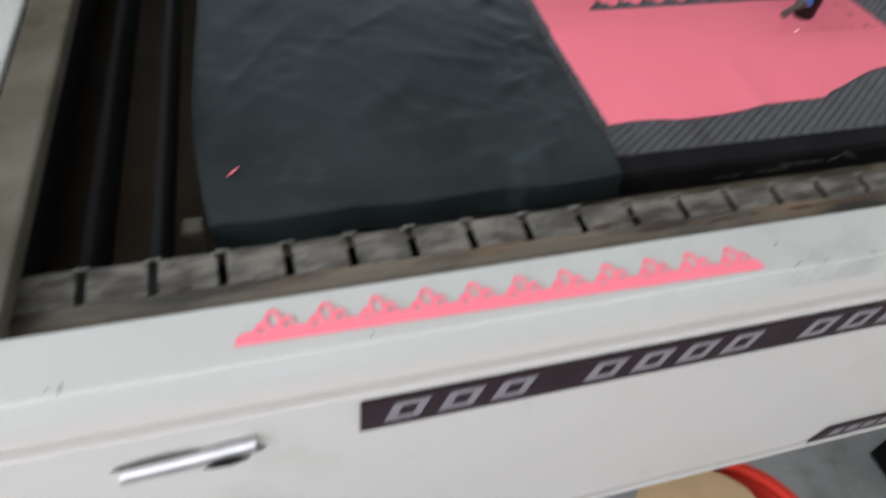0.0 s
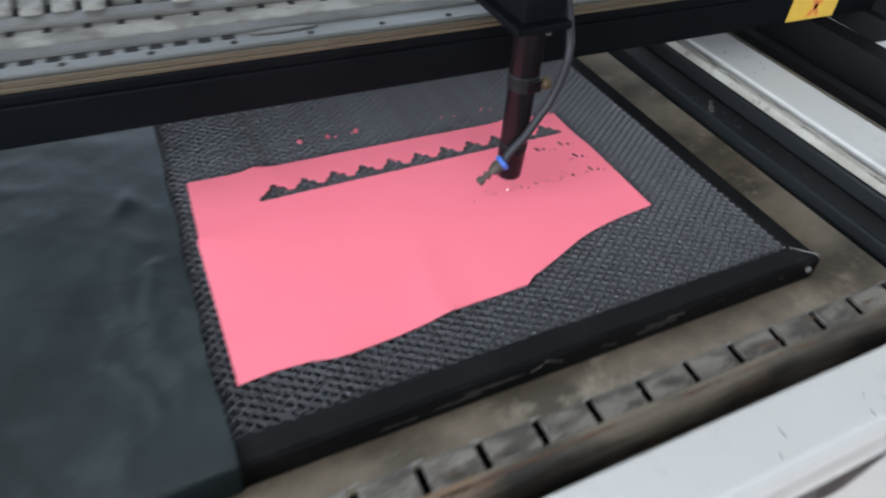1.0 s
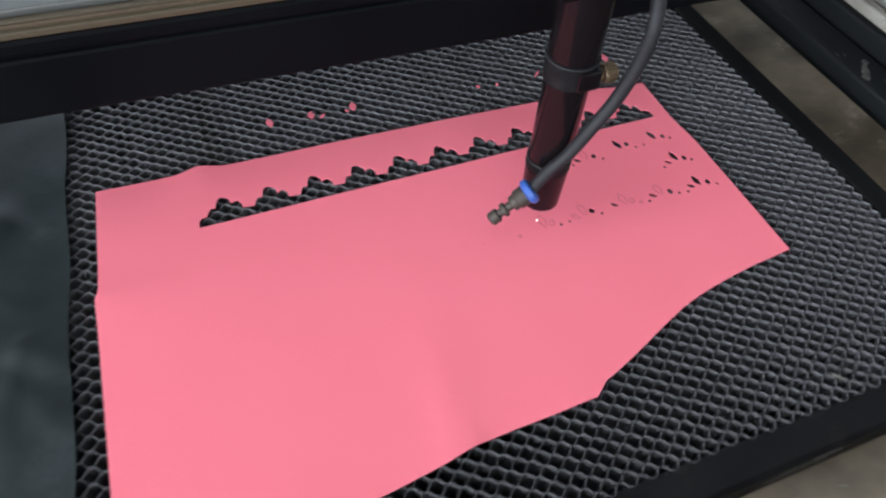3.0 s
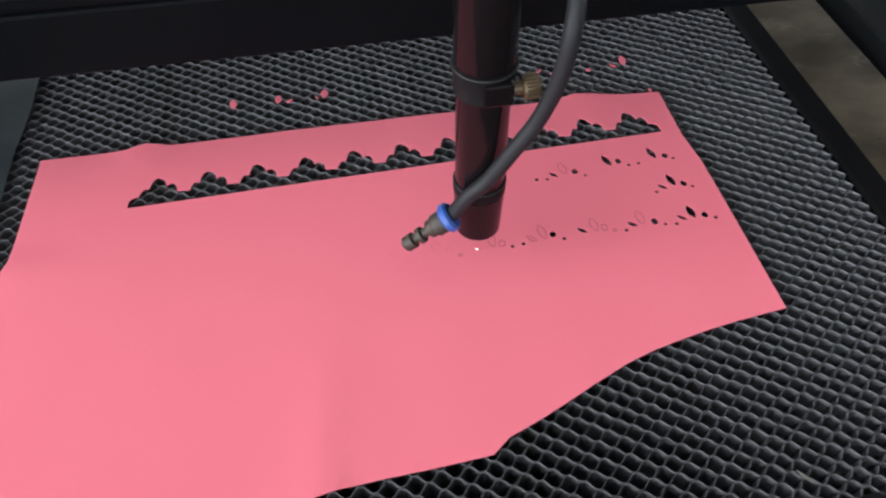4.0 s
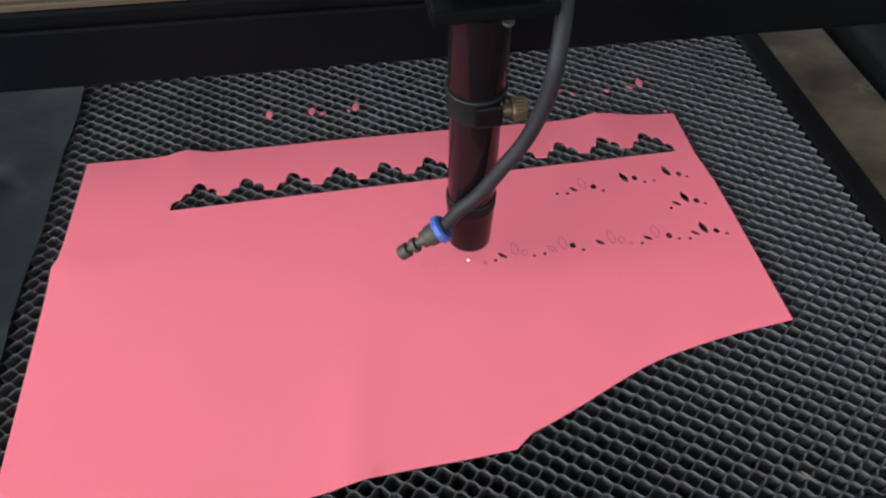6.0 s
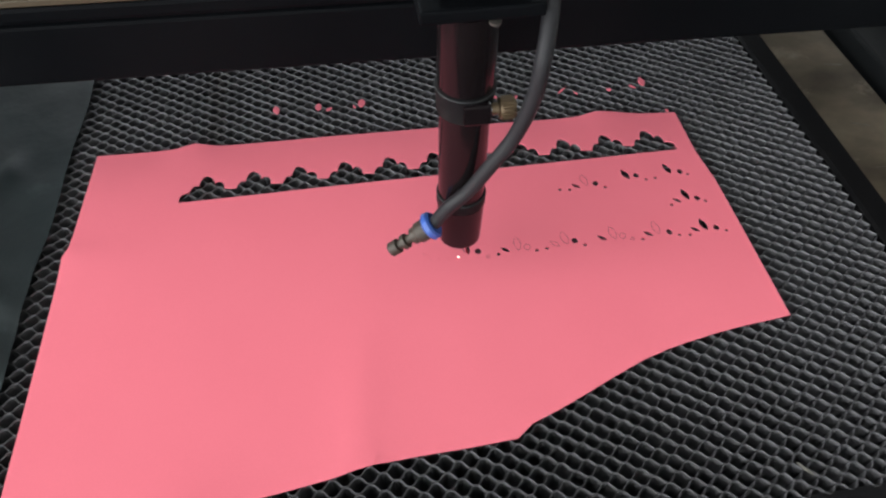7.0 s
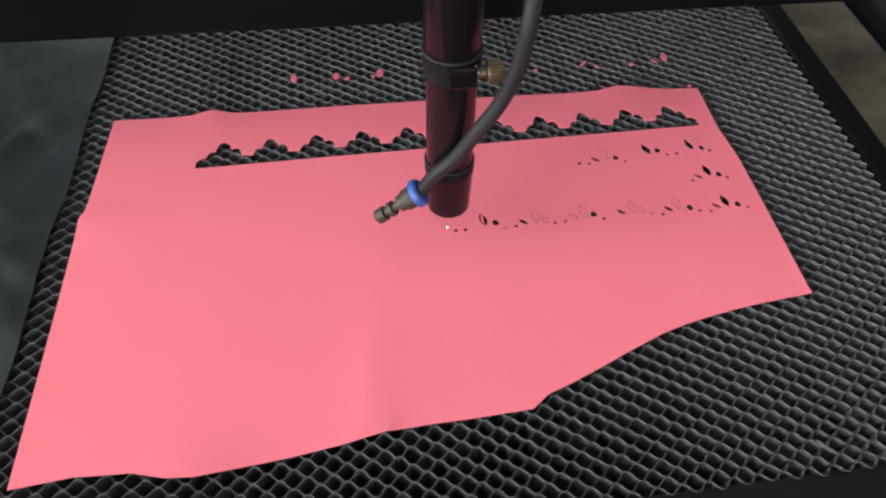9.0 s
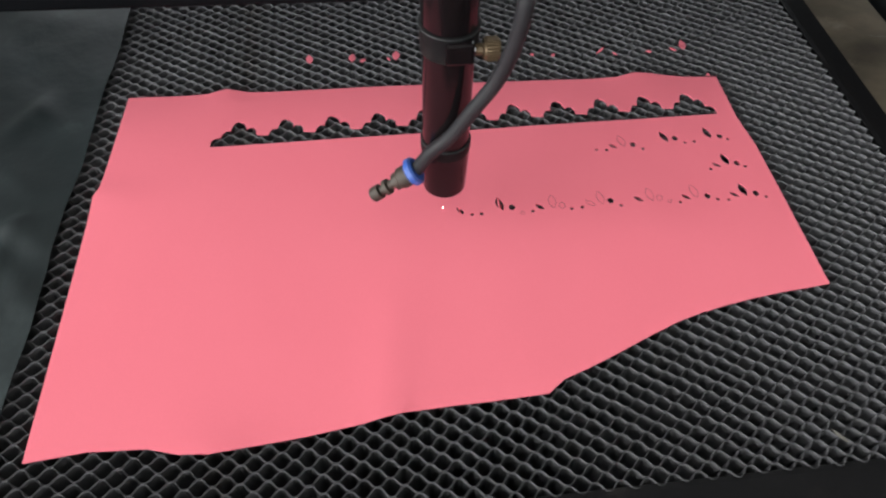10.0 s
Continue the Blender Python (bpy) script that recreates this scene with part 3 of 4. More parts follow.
# ---- black film over the left half of the board ----
def film():
    nx, ny = 110, 200
    rnd = random.Random(3)
    folds = [(rnd.uniform(-0.4, -0.08), rnd.uniform(-0.25, 0.3), rnd.uniform(0, math.pi), rnd.uniform(0.0004, 0.0014), rnd.uniform(0.005, 0.014), rnd.uniform(0.02, 0.08)) for _ in range(90)]
    folds += [(rnd.uniform(-0.14, -0.085), rnd.uniform(-0.22, 0.05), rnd.uniform(0.3, 2.6), rnd.uniform(0.0010, 0.0026), rnd.uniform(0.004, 0.009), rnd.uniform(0.015, 0.04)) for _ in range(22)]

    def height(x, y):
        z = 0.0014 + 0.0010 * noise.noise(Vector((x * 9, y * 9, 1))) + 0.0008 * noise.noise(Vector((x * 30, y * 24, 4))) + 0.0004 * noise.noise(Vector((x * 75, y * 60, 9)))
        for fx, fy, a, h, w, ln in folds:
            dx, dy = x - fx, y - fy
            u, s = dx * math.cos(a) + dy * math.sin(a), -dx * math.sin(a) + dy * math.cos(a)
            z += h * math.exp(-(s / w) ** 2 - (u / ln) ** 2)
        return max(z, 0.0004)

    def row_at(bm, j):
        s = j / ny
        row = []
        for i in range(nx + 1):
            u = i / nx
            d = -0.026 + s * 0.60           # distance past the front fold; below zero it hangs
            xr = -0.0765 + 0.010 * max(0.0, d - 0.10) / 0.25 + 0.0008 * math.sin(d * 60)
            xl = -0.392 - 0.006 * math.sin(d * 14)
            x = xl + (xr - xl) * u
            if d < 0:
                y, z = -0.2405 + 0.0012 * math.sin(x * 60) + d * 0.25, 0.8985 + d * 0.8 + height(x, -0.24)
                y -= 0.0005
            else:
                y = -0.2400 + d
                dip = -0.005 * math.exp(-d / 0.006)
                z = H + height(x, y) + dip
            row.append(bm.verts.new((x, y, z)))
        return row

    film_ob = thing("plastic_film", "creased black plastic film spread over the honeycomb board", "plastic film")
    for name, lo, hi in (("front_flap", 0, 9), ("spread_sheet", 9, ny)):
        bm = bmesh.new()
        grid = [row_at(bm, j) for j in range(lo, hi + 1)]
        for lower, upper in zip(grid, grid[1:]):
            for i in range(nx):
                bm.faces.new((lower[i], lower[i + 1], upper[i + 1], upper[i]))
        r = bmesh.ops.extrude_face_region(bm, geom=bm.faces[:])
        for v in r["geom"]:
            if isinstance(v, bmesh.types.BMVert):
                v.co.z += 0.0003
                v.co.y -= 0.0001
        part(name, bm, SHEET, film_ob, smooth=True)


film()


# ---- pink sheet with its cut-outs ----
def comb_outline(x, y, turn=0.0, tail=0.0):
    """The scalloped border strip: eleven crowns over a straight base 0.31 long."""
    crown = [(0.0, 0.0076), (0.0012, 0.0105), (0.003, 0.0130), (0.0056, 0.0128), (0.0062, 0.0155), (0.0080, 0.0195), (0.0102, 0.0206), (0.0130, 0.0190), (0.0148, 0.0160), (0.0150, 0.0132), (0.0168, 0.0148), (0.0192, 0.0146), (0.0207, 0.0120), (0.0210, 0.0084)]
    pts = [(-tail, 0.0), (0.0004 - tail, 0.0045), (0.0018 - 0.7 * tail, 0.0066), (0.0036, 0.0074)]
    for k in range(11):
        pts += [(0.0055 + 0.0279 * k + a, b) for a, b in crown]
    pts += [(0.3085, 0.0080), (0.3105, 0.0060), (0.3110, 0.0)]
    c, s = math.cos(turn), math.sin(turn)
    return [(x + c * a - s * b, y + s * a + c * b) for a, b in pts]


BIG, MID, RND, DOT = (0.0100, 0.0043), (0.0066, 0.0028), (0.0046, 0.0036), (0.0024, 0.0021)
OPEN = [  # cut-outs that stand open from the start: x, y, size, tilt
    (0.2705, -0.0172, BIG, 17), (0.2980, -0.0164, BIG, 13), (0.3010, -0.0390, BIG, 10), (0.3025, -0.0635, BIG, 8),
    (0.2375, -0.0222, MID, 50), (0.2945, -0.0430, MID, 50), (0.2965, -0.0665, MID, 50), (0.2410, -0.0645, MID, 50), (0.2685, -0.0655, MID, 50),
    (0.2770, -0.0190, RND, -8), (0.3050, -0.0200, RND, -8), (0.2500, -0.0220, RND, -25), (0.3070, -0.0430, RND, -8), (0.2810, -0.0660, RND, -8),
    (0.3090, -0.0670, RND, -8), (0.2250, -0.0640, RND, -20),
    (0.2820, -0.0232, DOT, 60), (0.2880, -0.0230, DOT, -60), (0.3090, -0.0230, DOT, -60), (0.2550, -0.0260, DOT, -60), (0.2270, -0.0242, DOT, -60), (0.2330, -0.0250, DOT, -60),
    (0.2900, -0.0460, DOT, -60), (0.3110, -0.0460, DOT, -60), (0.2640, -0.0690, DOT, -60), (0.2860, -0.0690, DOT, -60), (0.2920, -0.0700, DOT, -60), (0.3140, -0.0700, DOT, -60), (0.2300, -0.0680, DOT, -60)]
DROPS = [  # cut-outs that fall while the head passes: x, y, size, tilt, seconds
    (0.2080, -0.0672, DOT, -60, 1.3), (0.2020, -0.0676, DOT, -60, 1.8), (0.1845, -0.0645, MID, 50, 4.1), (0.1800, -0.0672, DOT, -60, 4.6),
    (0.1690, -0.0632, RND, -8, 6.0), (0.1625, -0.0602, BIG, 12, 6.6), (0.1515, -0.0662, DOT, -60, 7.7), (0.1462, -0.0662, DOT, -60, 8.4), (0.1400, -0.0630, MID, 30, 9.7)]
TRACED = [  # outlines scored into the sheet, the piece still in its place
    (0.2435, -0.0185, BIG, 10), (0.2195, -0.0615, BIG, 8), (0.2740, -0.0620, BIG, 6), (0.1920, -0.0615, BIG, 0), (0.2480, -0.0620, BIG, 6),
    (0.1970, -0.0648, RND, -10), (0.2530, -0.0650, RND, -10), (0.2130, -0.0648, MID, 45), (0.2580, -0.0680, DOT, -60), (0.1740, -0.0680, DOT, -60)]


def sheet_lift(x, y):
    z = 0.0009 + 0.0007 * noise.noise(Vector((x * 9, y * 9, 2))) + 0.00022 * noise.noise(Vector((x * 34, y * 26, 7)))
    z += 0.0022 * math.exp(-((x - 0.007) / 0.014) ** 2 - ((y - 0.050) / 0.018) ** 2)
    z += 0.0026 * math.exp(-((x - 0.268) / 0.018) ** 2 - ((y - 0.042) / 0.012) ** 2)
    z += 0.0011 * math.exp(-((x - 0.095 - 0.10 * (y + 0.15)) / 0.010) ** 2 - ((y + 0.165) / 0.045) ** 2)
    z += 0.0016 * math.exp(-((x + 0.055) / 0.03) ** 2 - ((y + 0.035) / 0.010) ** 2)
    z += 0.0018 * math.exp(-((x - 0.015) / 0.02) ** 2 - ((y + 0.19) / 0.012) ** 2)
    return max(0.0, z)


def pink_sheet():
    edge = [(-0.063, -0.183), (-0.037, -0.1808), (-0.012, -0.1822), (0.002, -0.1865), (0.015, -0.188), (0.033, -0.1862), (0.056, -0.184), (0.080, -0.181), (0.099, -0.1775), (0.120, -0.1765), (0.139, -0.1762), (0.1665, -0.1752),
            (0.175, -0.169), (0.188, -0.1645), (0.202, -0.159), (0.220, -0.1515), (0.238, -0.1445), (0.252, -0.1405), (0.264, -0.138), (0.280, -0.1352), (0.296, -0.133), (0.3235, -0.1305),
            (0.3238, -0.080), (0.3240, -0.030), (0.3215, -0.005), (0.322, 0.0335), (0.300, 0.0355), (0.280, 0.0385), (0.268, 0.0395), (0.256, 0.0375), (0.230, 0.0388), (0.181, 0.041), (0.10, 0.0435), (0.020, 0.0455), (0.007, 0.0482), (-0.004, 0.0458),
            (-0.053, 0.0472), (-0.0575, -0.028), (-0.0595, -0.034), (-0.0612, -0.11)]
    loops = [edge, comb_outline(0, -0.0008)]
    loops += [leaf(x, y, *size, tilt) for x, y, size, tilt in OPEN] + [leaf(x, y, *size, tilt) for x, y, size, tilt, _ in DROPS]
    sheet = thing("pink_sheet", "pink felt sheet with a scalloped strip and leaf shapes cut out", "felt sheet")
    part("sheet", slab(loops, H, 0.0007, 0.009, sheet_lift), PINK, sheet, smooth=True)
    for x, y, size, tilt in TRACED:
        outer, inner = leaf(x, y, *size, tilt), leaf(x, y, size[0] - 0.0006, size[1] - 0.0005, tilt)
        part("scored_line", slab([outer, inner], H + 0.00075 + sheet_lift(x, y), 0.00008), CHAR, sheet)
    return sheet


pink_sheet()
PLUGS = []
for px, py, psize, ptilt, pt in DROPS:
    plug = part("leaf_cutout", slab([leaf(0, 0, psize[0] - 0.0002, psize[1] - 0.0002, ptilt)], 0, 0.0006), PINK)
    plug.location = (px, py, H + sheet_lift(px, py) + 0.00005)
    tagged(plug, "small pink felt leaf cut from the sheet", "cutout", "leaves cut from the sheet")
    PLUGS.append((plug, px, py, pt))


def cut_strip():
    a = math.atan2(-0.0075, 0.313)
    holes = []
    c, s = math.cos(a), math.sin(a)
    for k in range(11):
        for dx, dy, ln, w, tilt in ((0.0103, 0.0132, 0.0112, 0.0052, 8), (0.0045, 0.0072, 0.0066, 0.0026, 48), (0.0176, 0.0098, 0.0058, 0.0036, -12)):
            x, y = 0.0055 + 0.0279 * k + dx, dy
            holes.append(leaf(-0.3745 + c * x - s * y, -0.3785 + s * x + c * y, ln, w, tilt))
    ob = part("felt_strip", slab([comb_outline(-0.3745, -0.3785, a, 0.004)] + holes, 0.9473, 0.0007), PINK)
    tagged(ob, "finished pink scalloped felt strip lying on the white ledge", "felt strip")


cut_strip()


def scraps():
    for x, y, ln, w, tilt in ((0.058, 0.076, 0.009, 0.0045, 8), (0.086, 0.075, 0.009, 0.0045, -5), (0.093, 0.072, 0.005, 0.0025, -55), (0.115, 0.075, 0.0088, 0.0048, -8), (0.110, 0.072, 0.0035, 0.0015, 30),
                              (0.311, 0.069, 0.0105, 0.0045, -5), (0.303, 0.065, 0.005, 0.002, 50), (0.286, 0.064, 0.0035, 0.0022, 70), (0.253, 0.068, 0.009, 0.0015, -50), (0.220, 0.066, 0.003, 0.002, -50),
                              (0.206, 0.068, 0.003, 0.002, 50), (0.318, 0.037, 0.003, 0.002, 20), (0.262, 0.064, 0.004, 0.001, 40)):
        ob = part("felt_scrap", slab([leaf(0, 0, ln, w, tilt)], 0, 0.0006), PINK)
        ob.matrix_basis = pose(x, y, H + 0.0004, random.uniform(-6, 6), random.uniform(-6, 6), 0)
        tagged(ob, "tiny leaf-shaped pink felt scrap on the honeycomb", "felt scrap", "felt scraps")
    ob = part("felt_scrap", slab([leaf(0, 0, 0.012, 0.002, -45)], 0, 0.0006), PINK)
    ob.location = (-0.372, -0.194, H + 0.0035)
    tagged(ob, "thin pink felt scrap on the black film", "felt scrap", "felt scraps")
    ob = part("paper_scrap", slab([leaf(0, 0, 0.0085, 0.0014, 35)], 0, 0.0004), PALE)
    ob.location = (0.292, -0.209, H + 0.0004)
    tagged(ob, "tiny pale paper scrap at the board's front edge", "paper scrap")


scraps()


# ---- gantry beam, at home with the head's axis at y = 0 ----
FRONT = 0.074


def gantry():
    g = thing("gantry", "black gantry beam with brass strip, steel guide rail and cable chain", "gantry")
    x0, x1 = -0.75, 0.75
    part("beam", boxed(x0, x1, FRONT, FRONT + 0.062, 0.983, 1.0160, bevel=0.002), BEAM, g)
    part("beam_shoulder", boxed(x0, x1, FRONT + 0.0006, FRONT + 0.062, 1.0162, 1.0255, bevel=0.0025), BEAM, g)
    for k, (ya, zt, m) in enumerate(((0.0008, 1.0290, TARNISH), (0.0040, 1.0305, PAN), (0.0062, 1.0312, TARNISH), (0.0095, 1.0300, PAN))):
        part("brass_strip", boxed(x0, x1, FRONT + ya, FRONT + (0.0038, 0.0060, 0.0093, 0.0118)[k], 1.0257, zt, bevel=0.0006), m, g)
    guide = part("guide_rail", boxed(x0, x1, FRONT + 0.012, FRONT + 0.0235, 1.0257, 1.0335, bevel=0.0010), STEEL, g, "polished steel guide rail")
    for k in range(25):
        x = x0 + 0.03 + 0.06 * k
        part("bolt_hole", lathe([(0, 0.0028), (0.0004, 0.0028)], (x, FRONT + 0.0175, 1.0335), n=12), BLACK, guide)
    slotted = part("slotted_strip", boxed(x0, x1, FRONT + 0.0240, FRONT + 0.0335, 1.0257, 1.0325), STEEL, g)
    for k in range(27):
        x = -0.465 + 0.0176 * k
        part("slot", boxed(x, x + 0.0098, FRONT + 0.0255, FRONT + 0.0325, 1.0325, 1.0329), BLACK, slotted)
    clip = part("strip_clip", slab([leaf(0, 0, 0.055, 0.007, 90)], 0, 0.0015), GREYBAR, slotted)
    clip.location = (0.041, FRONT + 0.028, 1.0330)
    bar = part("ribbed_bar", boxed(x0, x1, FRONT + 0.0345, FRONT + 0.0500, 1.0257, 1.0340, bevel=0.001), GREYBAR, g)
    bm = bmesh.new()
    for k in range(420):
        x = x0 + 0.0015 + 0.00355 * k
        box(bm, x, x + 0.0012, FRONT + 0.0352, FRONT + 0.0440, 1.0340, 1.0345)
    part("rib", bm, GREYBAR, bar)["kind"] = "stuff"
    part("channel_floor", boxed(x0, x1, FRONT + 0.0625, FRONT + 0.180, 0.985, 1.0200), GREYBAR, g)
    band = part("pale_cover", boxed(x0, x1, FRONT + 0.0510, FRONT + 0.0755, 1.0257, 1.0350, bevel=0.0015), PALE, g, "pale dusty plastic cover strip")
    rnd = random.Random(9)
    for k in range(54):
        x = -0.72 + 0.0268 * k + rnd.uniform(-0.002, 0.002)
        part("cover_notch", boxed(x, x + 0.0055, FRONT + 0.0685, FRONT + 0.0758, 1.0351, 1.0356), BLACK, band)
    part("channel_edge", boxed(x0, x1, FRONT + 0.0765, FRONT + 0.0940, 1.0205, 1.0390, bevel=0.0015), GREYBAR, g)
    part("channel_rear", boxed(x0, x1, FRONT + 0.1805, FRONT + 0.186, 0.985, 1.050, bevel=0.001), GREYBAR, g)
    chain = part("cable_chain", boxed(x0, x1, FRONT + 0.099, FRONT + 0.124, 1.0205, 1.0330), BLACK, g, "pale plastic cable chain")
    link = None
    for k in range(62):
        if link is None:
            bm = bmesh.new()
            box(bm, 0.0, 0.0165, FRONT + 0.097, FRONT + 0.126, 1.0332, 1.0420, bevel=0.002)
            box(bm, 0.0055, 0.0125, FRONT + 0.0962, FRONT + 0.101, 1.0332, 1.0432)
            link = part("link", bm, PALE, chain)
            link.location.x = -0.70
        else:
            o = new("link", link.data)
            o.parent = chain
            o.location.x = -0.70 + 0.0222 * k
            o.rotation_euler.x = rnd.uniform(-0.012, 0.012)
    label = part("warning_label", boxed(0.570, 0.638, FRONT - 0.0006, FRONT - 0.0001, 0.9848, 1.0125), YELLOW, g, "yellow warning label with a red mark")
    for a, b, c, d in ((0.596, 0.603, 0.610, 0.617), (0.610, 0.615, 0.597, 0.603)):
        m = part("label_mark", slab([[(a, 0.988), (b, 0.988), (d, 1.009), (c, 1.009)]], 0, 0.0002), ORANGE, label)
        m.matrix_basis = pose(0, FRONT - 0.0007, 0, 90)
    for s in (-1, 1):
        end = part("end_carriage", boxed(min(s * 0.69, s * 0.78), max(s * 0.69, s * 0.78), FRONT - 0.03, FRONT + 0.10, 0.958, 0.9825, bevel=0.003), FRAME, g)
        part("carriage_block", boxed(min(s * 0.70, s * 0.76), max(s * 0.70, s * 0.76), FRONT - 0.028, FRONT + 0.02, 0.9828, 1.02, bevel=0.002), FRAME, end)
    return g


def side_rails():
    for s in (-1, 1):
        r = thing("side_guide", "polished steel side guide for the gantry", "guide rail", group="gantry guides")
        part("guide_bed", boxed(min(s * 0.688, s * 0.760), max(s * 0.688, s * 0.764), -0.33, 0.41, 0.9055 if s > 0 else 0.9445, 0.9478), BLACK, r)
        for a, b in ((0.716, 0.734), (0.748, 0.762)):
            part("guide_bar", boxed(min(s * a, s * b), max(s * a, s * b), -0.33, 0.41, 0.9480, 0.9565, bevel=0.002), WHITE if s > 0 else STEEL, r)


GANTRY = gantry()
side_rails()


# ---- cutting head, its axis at the origin ----
def cutting_head():
    h = thing("cutting_head", "black cylindrical laser head with air hose, blue fitting and brass knob", "laser head")
    part("nozzle", lathe([(0.0, 0.0090), (0.002, 0.0112), (0.025, 0.0121), (0.0290, 0.0121)], (0, 0, 0.9165)), TUBE, h, smooth=True)
    part("nozzle_ring", lathe([(0, 0.0120), (0.0008, 0.0125), (0.0062, 0.0125), (0.007, 0.0118)], (0, 0, 0.9456)), FRAME, h, smooth=True)
    part("lens_tube", lathe([(0, 0.0116), (0.053, 0.0116)], (0, 0, 0.9527)), TUBE, h, smooth=True)
    collar = part("clamp_collar", lathe([(0, 0.0119), (0.0008, 0.0127), (0.0105, 0.0129), (0.0108, 0.0133), (0.0138, 0.0133), (0.0142, 0.0125)], (0, 0, 1.0050)), FRAME, h, smooth=True)
    part("clamp_ear", boxed(-0.0030, 0.0090, -0.0145, -0.0085, 1.0062, 1.0170, bevel=0.0012), TUBE, collar)
    part("clamp_screw", lathe([(0, 0.0022), (0.003, 0.0022)], (0.0100, -0.0072, 1.0090), (1, 0, 0), 10), CHROME, collar)
    knob = part("brass_knob", lathe([(0, 0.0026), (0.003, 0.0028), (0.0034, 0.0045), (0.0042, 0.0049), (0.0096, 0.0049), (0.0104, 0.0043)], (0.0105, -0.0072, 1.0090), (1, 0, 0), 24), BRASS, collar, "knurled brass knob", smooth=True)
    bm = bmesh.new()
    for k in range(22):
        a = 2 * math.pi * k / 22
        y, z = -0.0072 + 0.0049 * math.cos(a), 1.0090 + 0.0049 * math.sin(a)
        box(bm, 0.0150, 0.0200, y - 0.0003, y + 0.0003, z - 0.0003, z + 0.0003)
    part("knurling", bm, BRASS, knob)
    part("upper_tube", lathe([(0, 0.0124), (0.0370, 0.0129)], (0, 0, 1.0194)), TUBE, h, smooth=True)
    plate = part("mount_plate", boxed(-0.0212, 0.0272, -0.0145, 0.071, 1.0575, 1.0632, bevel=0.0012), BEAM, h)
    part("plate_screw", lathe([(0, 0.0025), (0.0012, 0.0022)], (0.008, -0.0125, 1.0562), (0, 0, -1), 12), GREYBAR, plate)
    part("mirror_housing", boxed(-0.013, 0.024, -0.008, 0.040, 1.0634, 1.135, bevel=0.002), BEAM, h)
    part("carriage", boxed(-0.034, 0.046, 0.050, 0.1105, 1.0634, 1.0780, bevel=0.002), BEAM, h)
    fitting = part("air_fitting", lathe([(0.0, 0.0050), (0.002, 0.0058), (0.0068, 0.0056), (0.0076, 0.0047), (0.0106, 0.0044), (0.0114, 0.0026), (0.0146, 0.0024), (0.0150, 0.0041), (0.0172, 0.0041), (0.0177, 0.0024), (0.0200, 0.0024), (0.0205, 0.0040), (0.0252, 0.0039), (0.0260, 0.0031)],
                   (-0.0180, -0.0135, 0.9424), (-0.80, 0.02, -0.625), 12), DULL_BRASS, h, "tarnished brass fitting", smooth=True)
    part("blue_collar", lathe([(0, 0.0060), (0.001, 0.0072), (0.0035, 0.0074), (0.0045, 0.0062)], (-0.0155, -0.0135, 0.9442), (-0.81, 0.02, -0.585), 22), BLUE, fitting, "blue push-in collar", smooth=True)
    path = spline([(-0.0160, -0.0135, 0.9440), (-0.0090, -0.0145, 0.9560), (0.0003, -0.0155, 0.9670), (0.0095, -0.0165, 0.9830), (0.0192, -0.0170, 1.0000), (0.0252, -0.0180, 1.0210), (0.0275, -0.0172, 1.0400), (0.0312, -0.0070, 1.0560), (0.0330, 0.0060, 1.0750), (0.0335, 0.0200, 1.1000), (0.0300, 0.0340, 1.1220), (0.0200, 0.0420, 1.1320)], 8)
    part("air_hose", pipe(path, 0.0035), RUBBER, h, "grey rubber air hose", smooth=True)
    part("bracket_arm", boxed(-0.010, 0.016, 0.0402, 0.0500, 1.0634, 1.10, bevel=0.001), FRAME, h)
    # thin paler ring paints in the glossy line round the collar's top
    part("clamp_gloss_line", lathe([(0, 0.0134), (0.0003, 0.0136), (0.0006, 0.0134)], (0, 0, 1.0182)), BAR, collar, smooth=True)
    part("ring_edge", lathe([(0, 0.0123), (0.0003, 0.0126), (0.0007, 0.0123)], (0, 0, 0.9517)), BAR, h, smooth=True)
    part("nozzle_tip", lathe([(0, 0.0011), (0.0022, 0.0032), (0.0028, 0.0046)], (-0.0006, -0.001, 0.9138), n=16), DULL_BRASS, h, "small cone tip", smooth=True)
    part("cut_spark", lathe([(0, 0.0002), (0.0004, 0.0005), (0.0008, 0.0004), (0.0011, 0.0002)], (-0.0008, -0.0040, 0.9016), n=12), GLOW, h)
    return h


HEAD = cutting_head()


# ---- things on the floor below the machine ----
def red_tub():
    t = thing("red_tub", "round red plastic tub filled with tan cardboard", "tub", (0.215, -0.40, 0.0))
    bm = lathe([(0, 0.105), (0.30, 0.122), (0.305, 0.129), (0.312, 0.129), (0.312, 0.120), (0.27, 0.112)], n=40)
    part("bowl", bm, RED, t, smooth=True)
    part("inner_bag", lathe([(0.2705, 0.111), (0.296, 0.116), (0.300, 0.112)], n=40), RED, t)
    rnd = random.Random(6)
    edge = [(-0.046 + rnd.uniform(0.112, 0.124) * math.cos(a), rnd.uniform(0.116, 0.128) * math.sin(a)) for a in (2 * math.pi * k / 30 for k in range(30))]
    part("cardboard", slab([edge], 0.3125, 0.004), TAN, t, "torn tan cardboard lying over the rim")


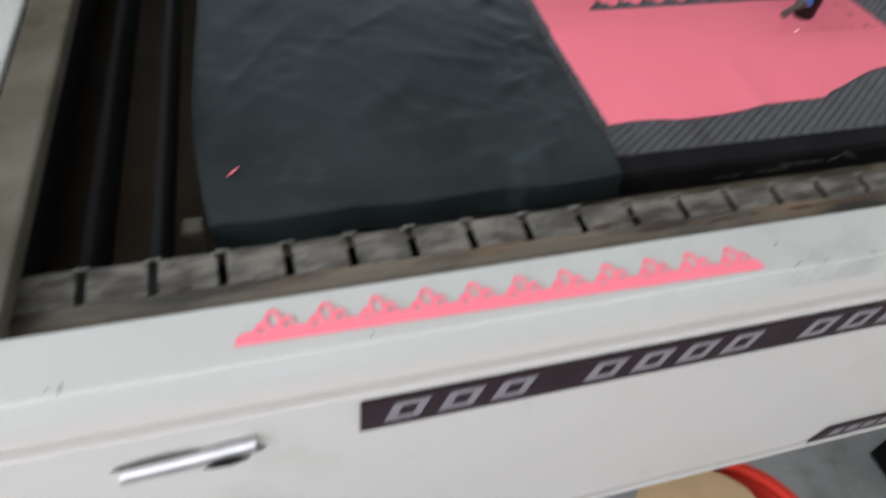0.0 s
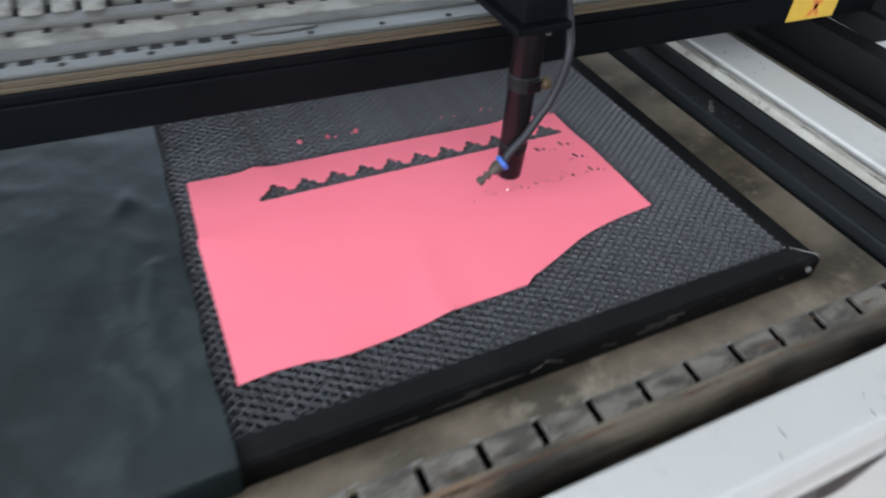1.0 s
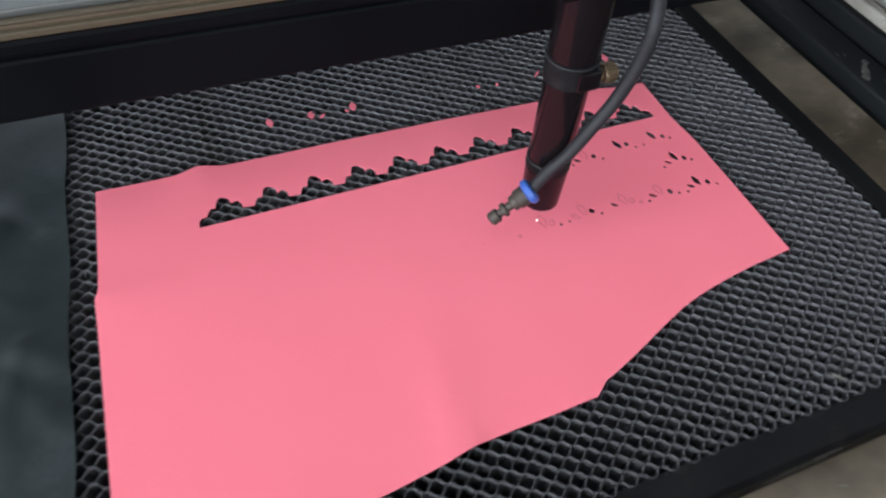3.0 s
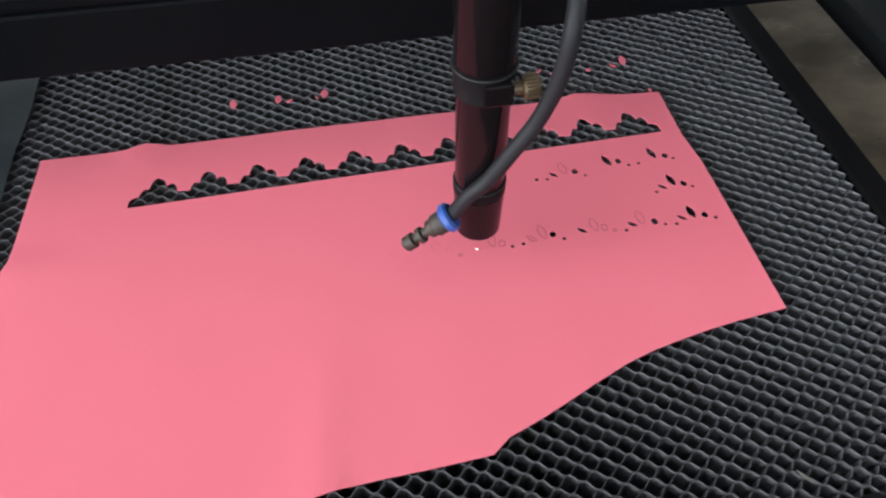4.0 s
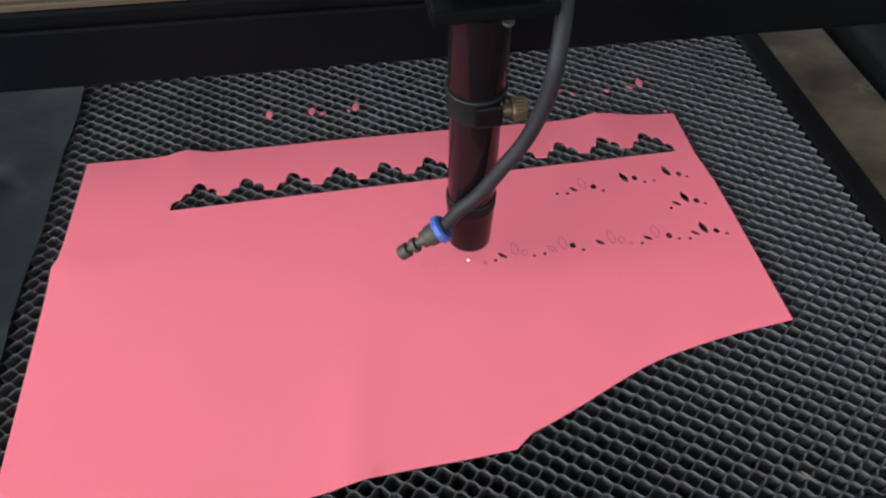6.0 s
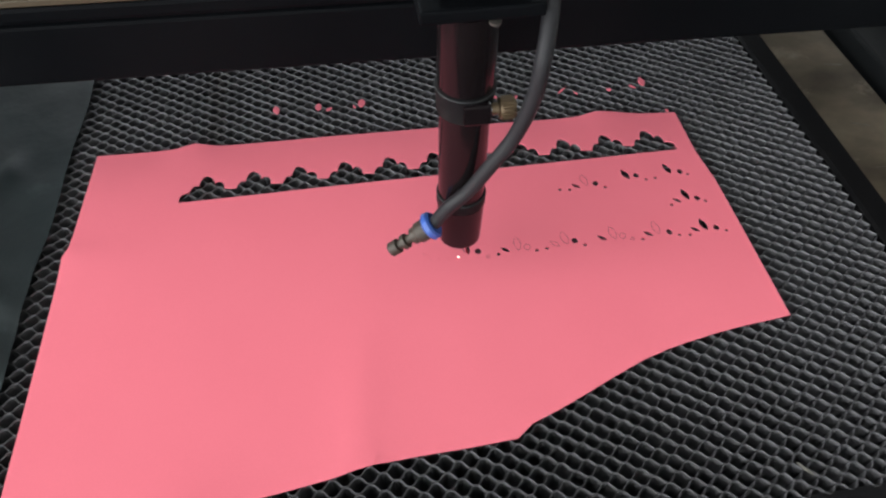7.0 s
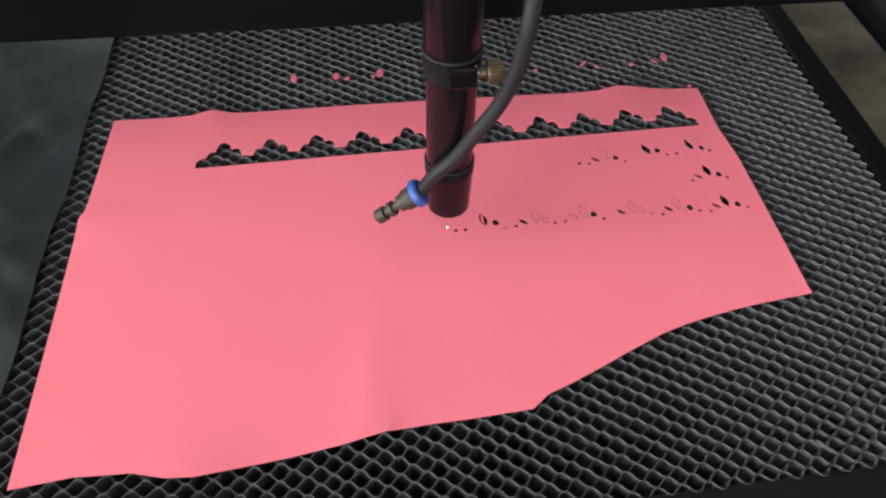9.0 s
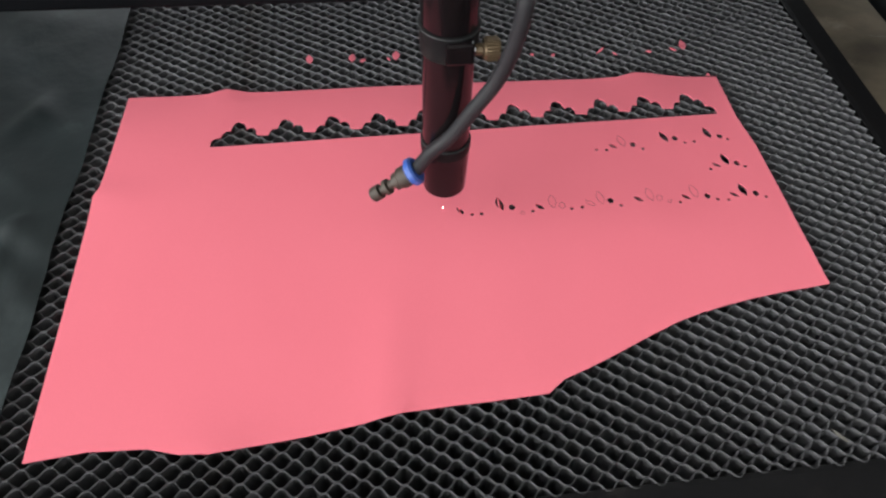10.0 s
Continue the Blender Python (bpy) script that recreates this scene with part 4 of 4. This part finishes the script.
def cream_sack():
    bm = bmesh.new()
    bmesh.ops.create_uvsphere(bm, u_segments=36, v_segments=24, radius=1)
    for v in bm.verts:
        n = noise.noise(v.co * 2.3) * 0.12 + noise.noise(v.co * 6) * 0.05
        v.co = Vector((v.co.x * 0.23 * (1 + n), v.co.y * 0.16 * (1 + n), 0.20 + max(-0.20, v.co.z * 0.21 * (1 + n) + 0.05 * abs(noise.noise(v.co * 3.1 + Vector((5, 0, 0)))))))
    ob = part("sack", bm, CREAM, smooth=True)
    ob.location = (0.86, -0.43, 0)
    tagged(ob, "crumpled cream paper sack on the floor", "sack")


def black_case():
    c = thing("black_case", "small black plastic case on the floor", "case", (0.800, -0.262, 0))
    part("shell", boxed(-0.030, 0.030, -0.030, 0.030, 0.0, 0.10, bevel=0.008), FRAME, c)
    part("lid", boxed(-0.032, 0.032, -0.032, 0.032, 0.1005, 0.115, bevel=0.005), FRAME, c)


red_tub()
cream_sack()
black_case()


# ---- what moves ----
HEAD_ROWS = [(0.0, 0.211, -0.0610), (0.5, 0.211, -0.0590), (1.0, 0.211, -0.0600), (1.5, 0.205, -0.0630), (2.0, 0.1985, -0.0620), (2.5, 0.1935, -0.0570), (2.7, 0.1920, -0.0560), (3.8, 0.1845, -0.0610), (4.0, 0.1838, -0.0625), (4.5, 0.1830, -0.0668),
             (5.0, 0.1755, -0.0670), (5.5, 0.1705, -0.0610), (7.0, 0.1580, -0.0625), (7.5, 0.1570, -0.0605), (8.0, 0.1520, -0.0615), (8.5, 0.1472, -0.0625), (9.0, 0.1425, -0.0600), (9.5, 0.1418, -0.0602), (10.0, 0.1315, -0.0565)]


HANGING = (6.6, 9.7)      # the leaves let go at these seconds only tip over and stay caught


def motions():
    walk(GANTRY, [(t, pose(0, y - 0.001, 0, 0, 0, -2.0)) for t, x, y in HEAD_ROWS])
    walk(HEAD, [(t, pose(x, y, 0)) for t, x, y in HEAD_ROWS])
    for plug, x, y, t in PLUGS:
        z = plug.location.z
        rest = pose(x, y, z - 0.0012, 0, 58, 0) if t in HANGING else pose(x, y, 0.8735, 8)
        walk(plug, [(0.0, pose(x, y, z)), (t, pose(x, y, z)), (t + 0.1, rest), (10.0, rest)])


motions()
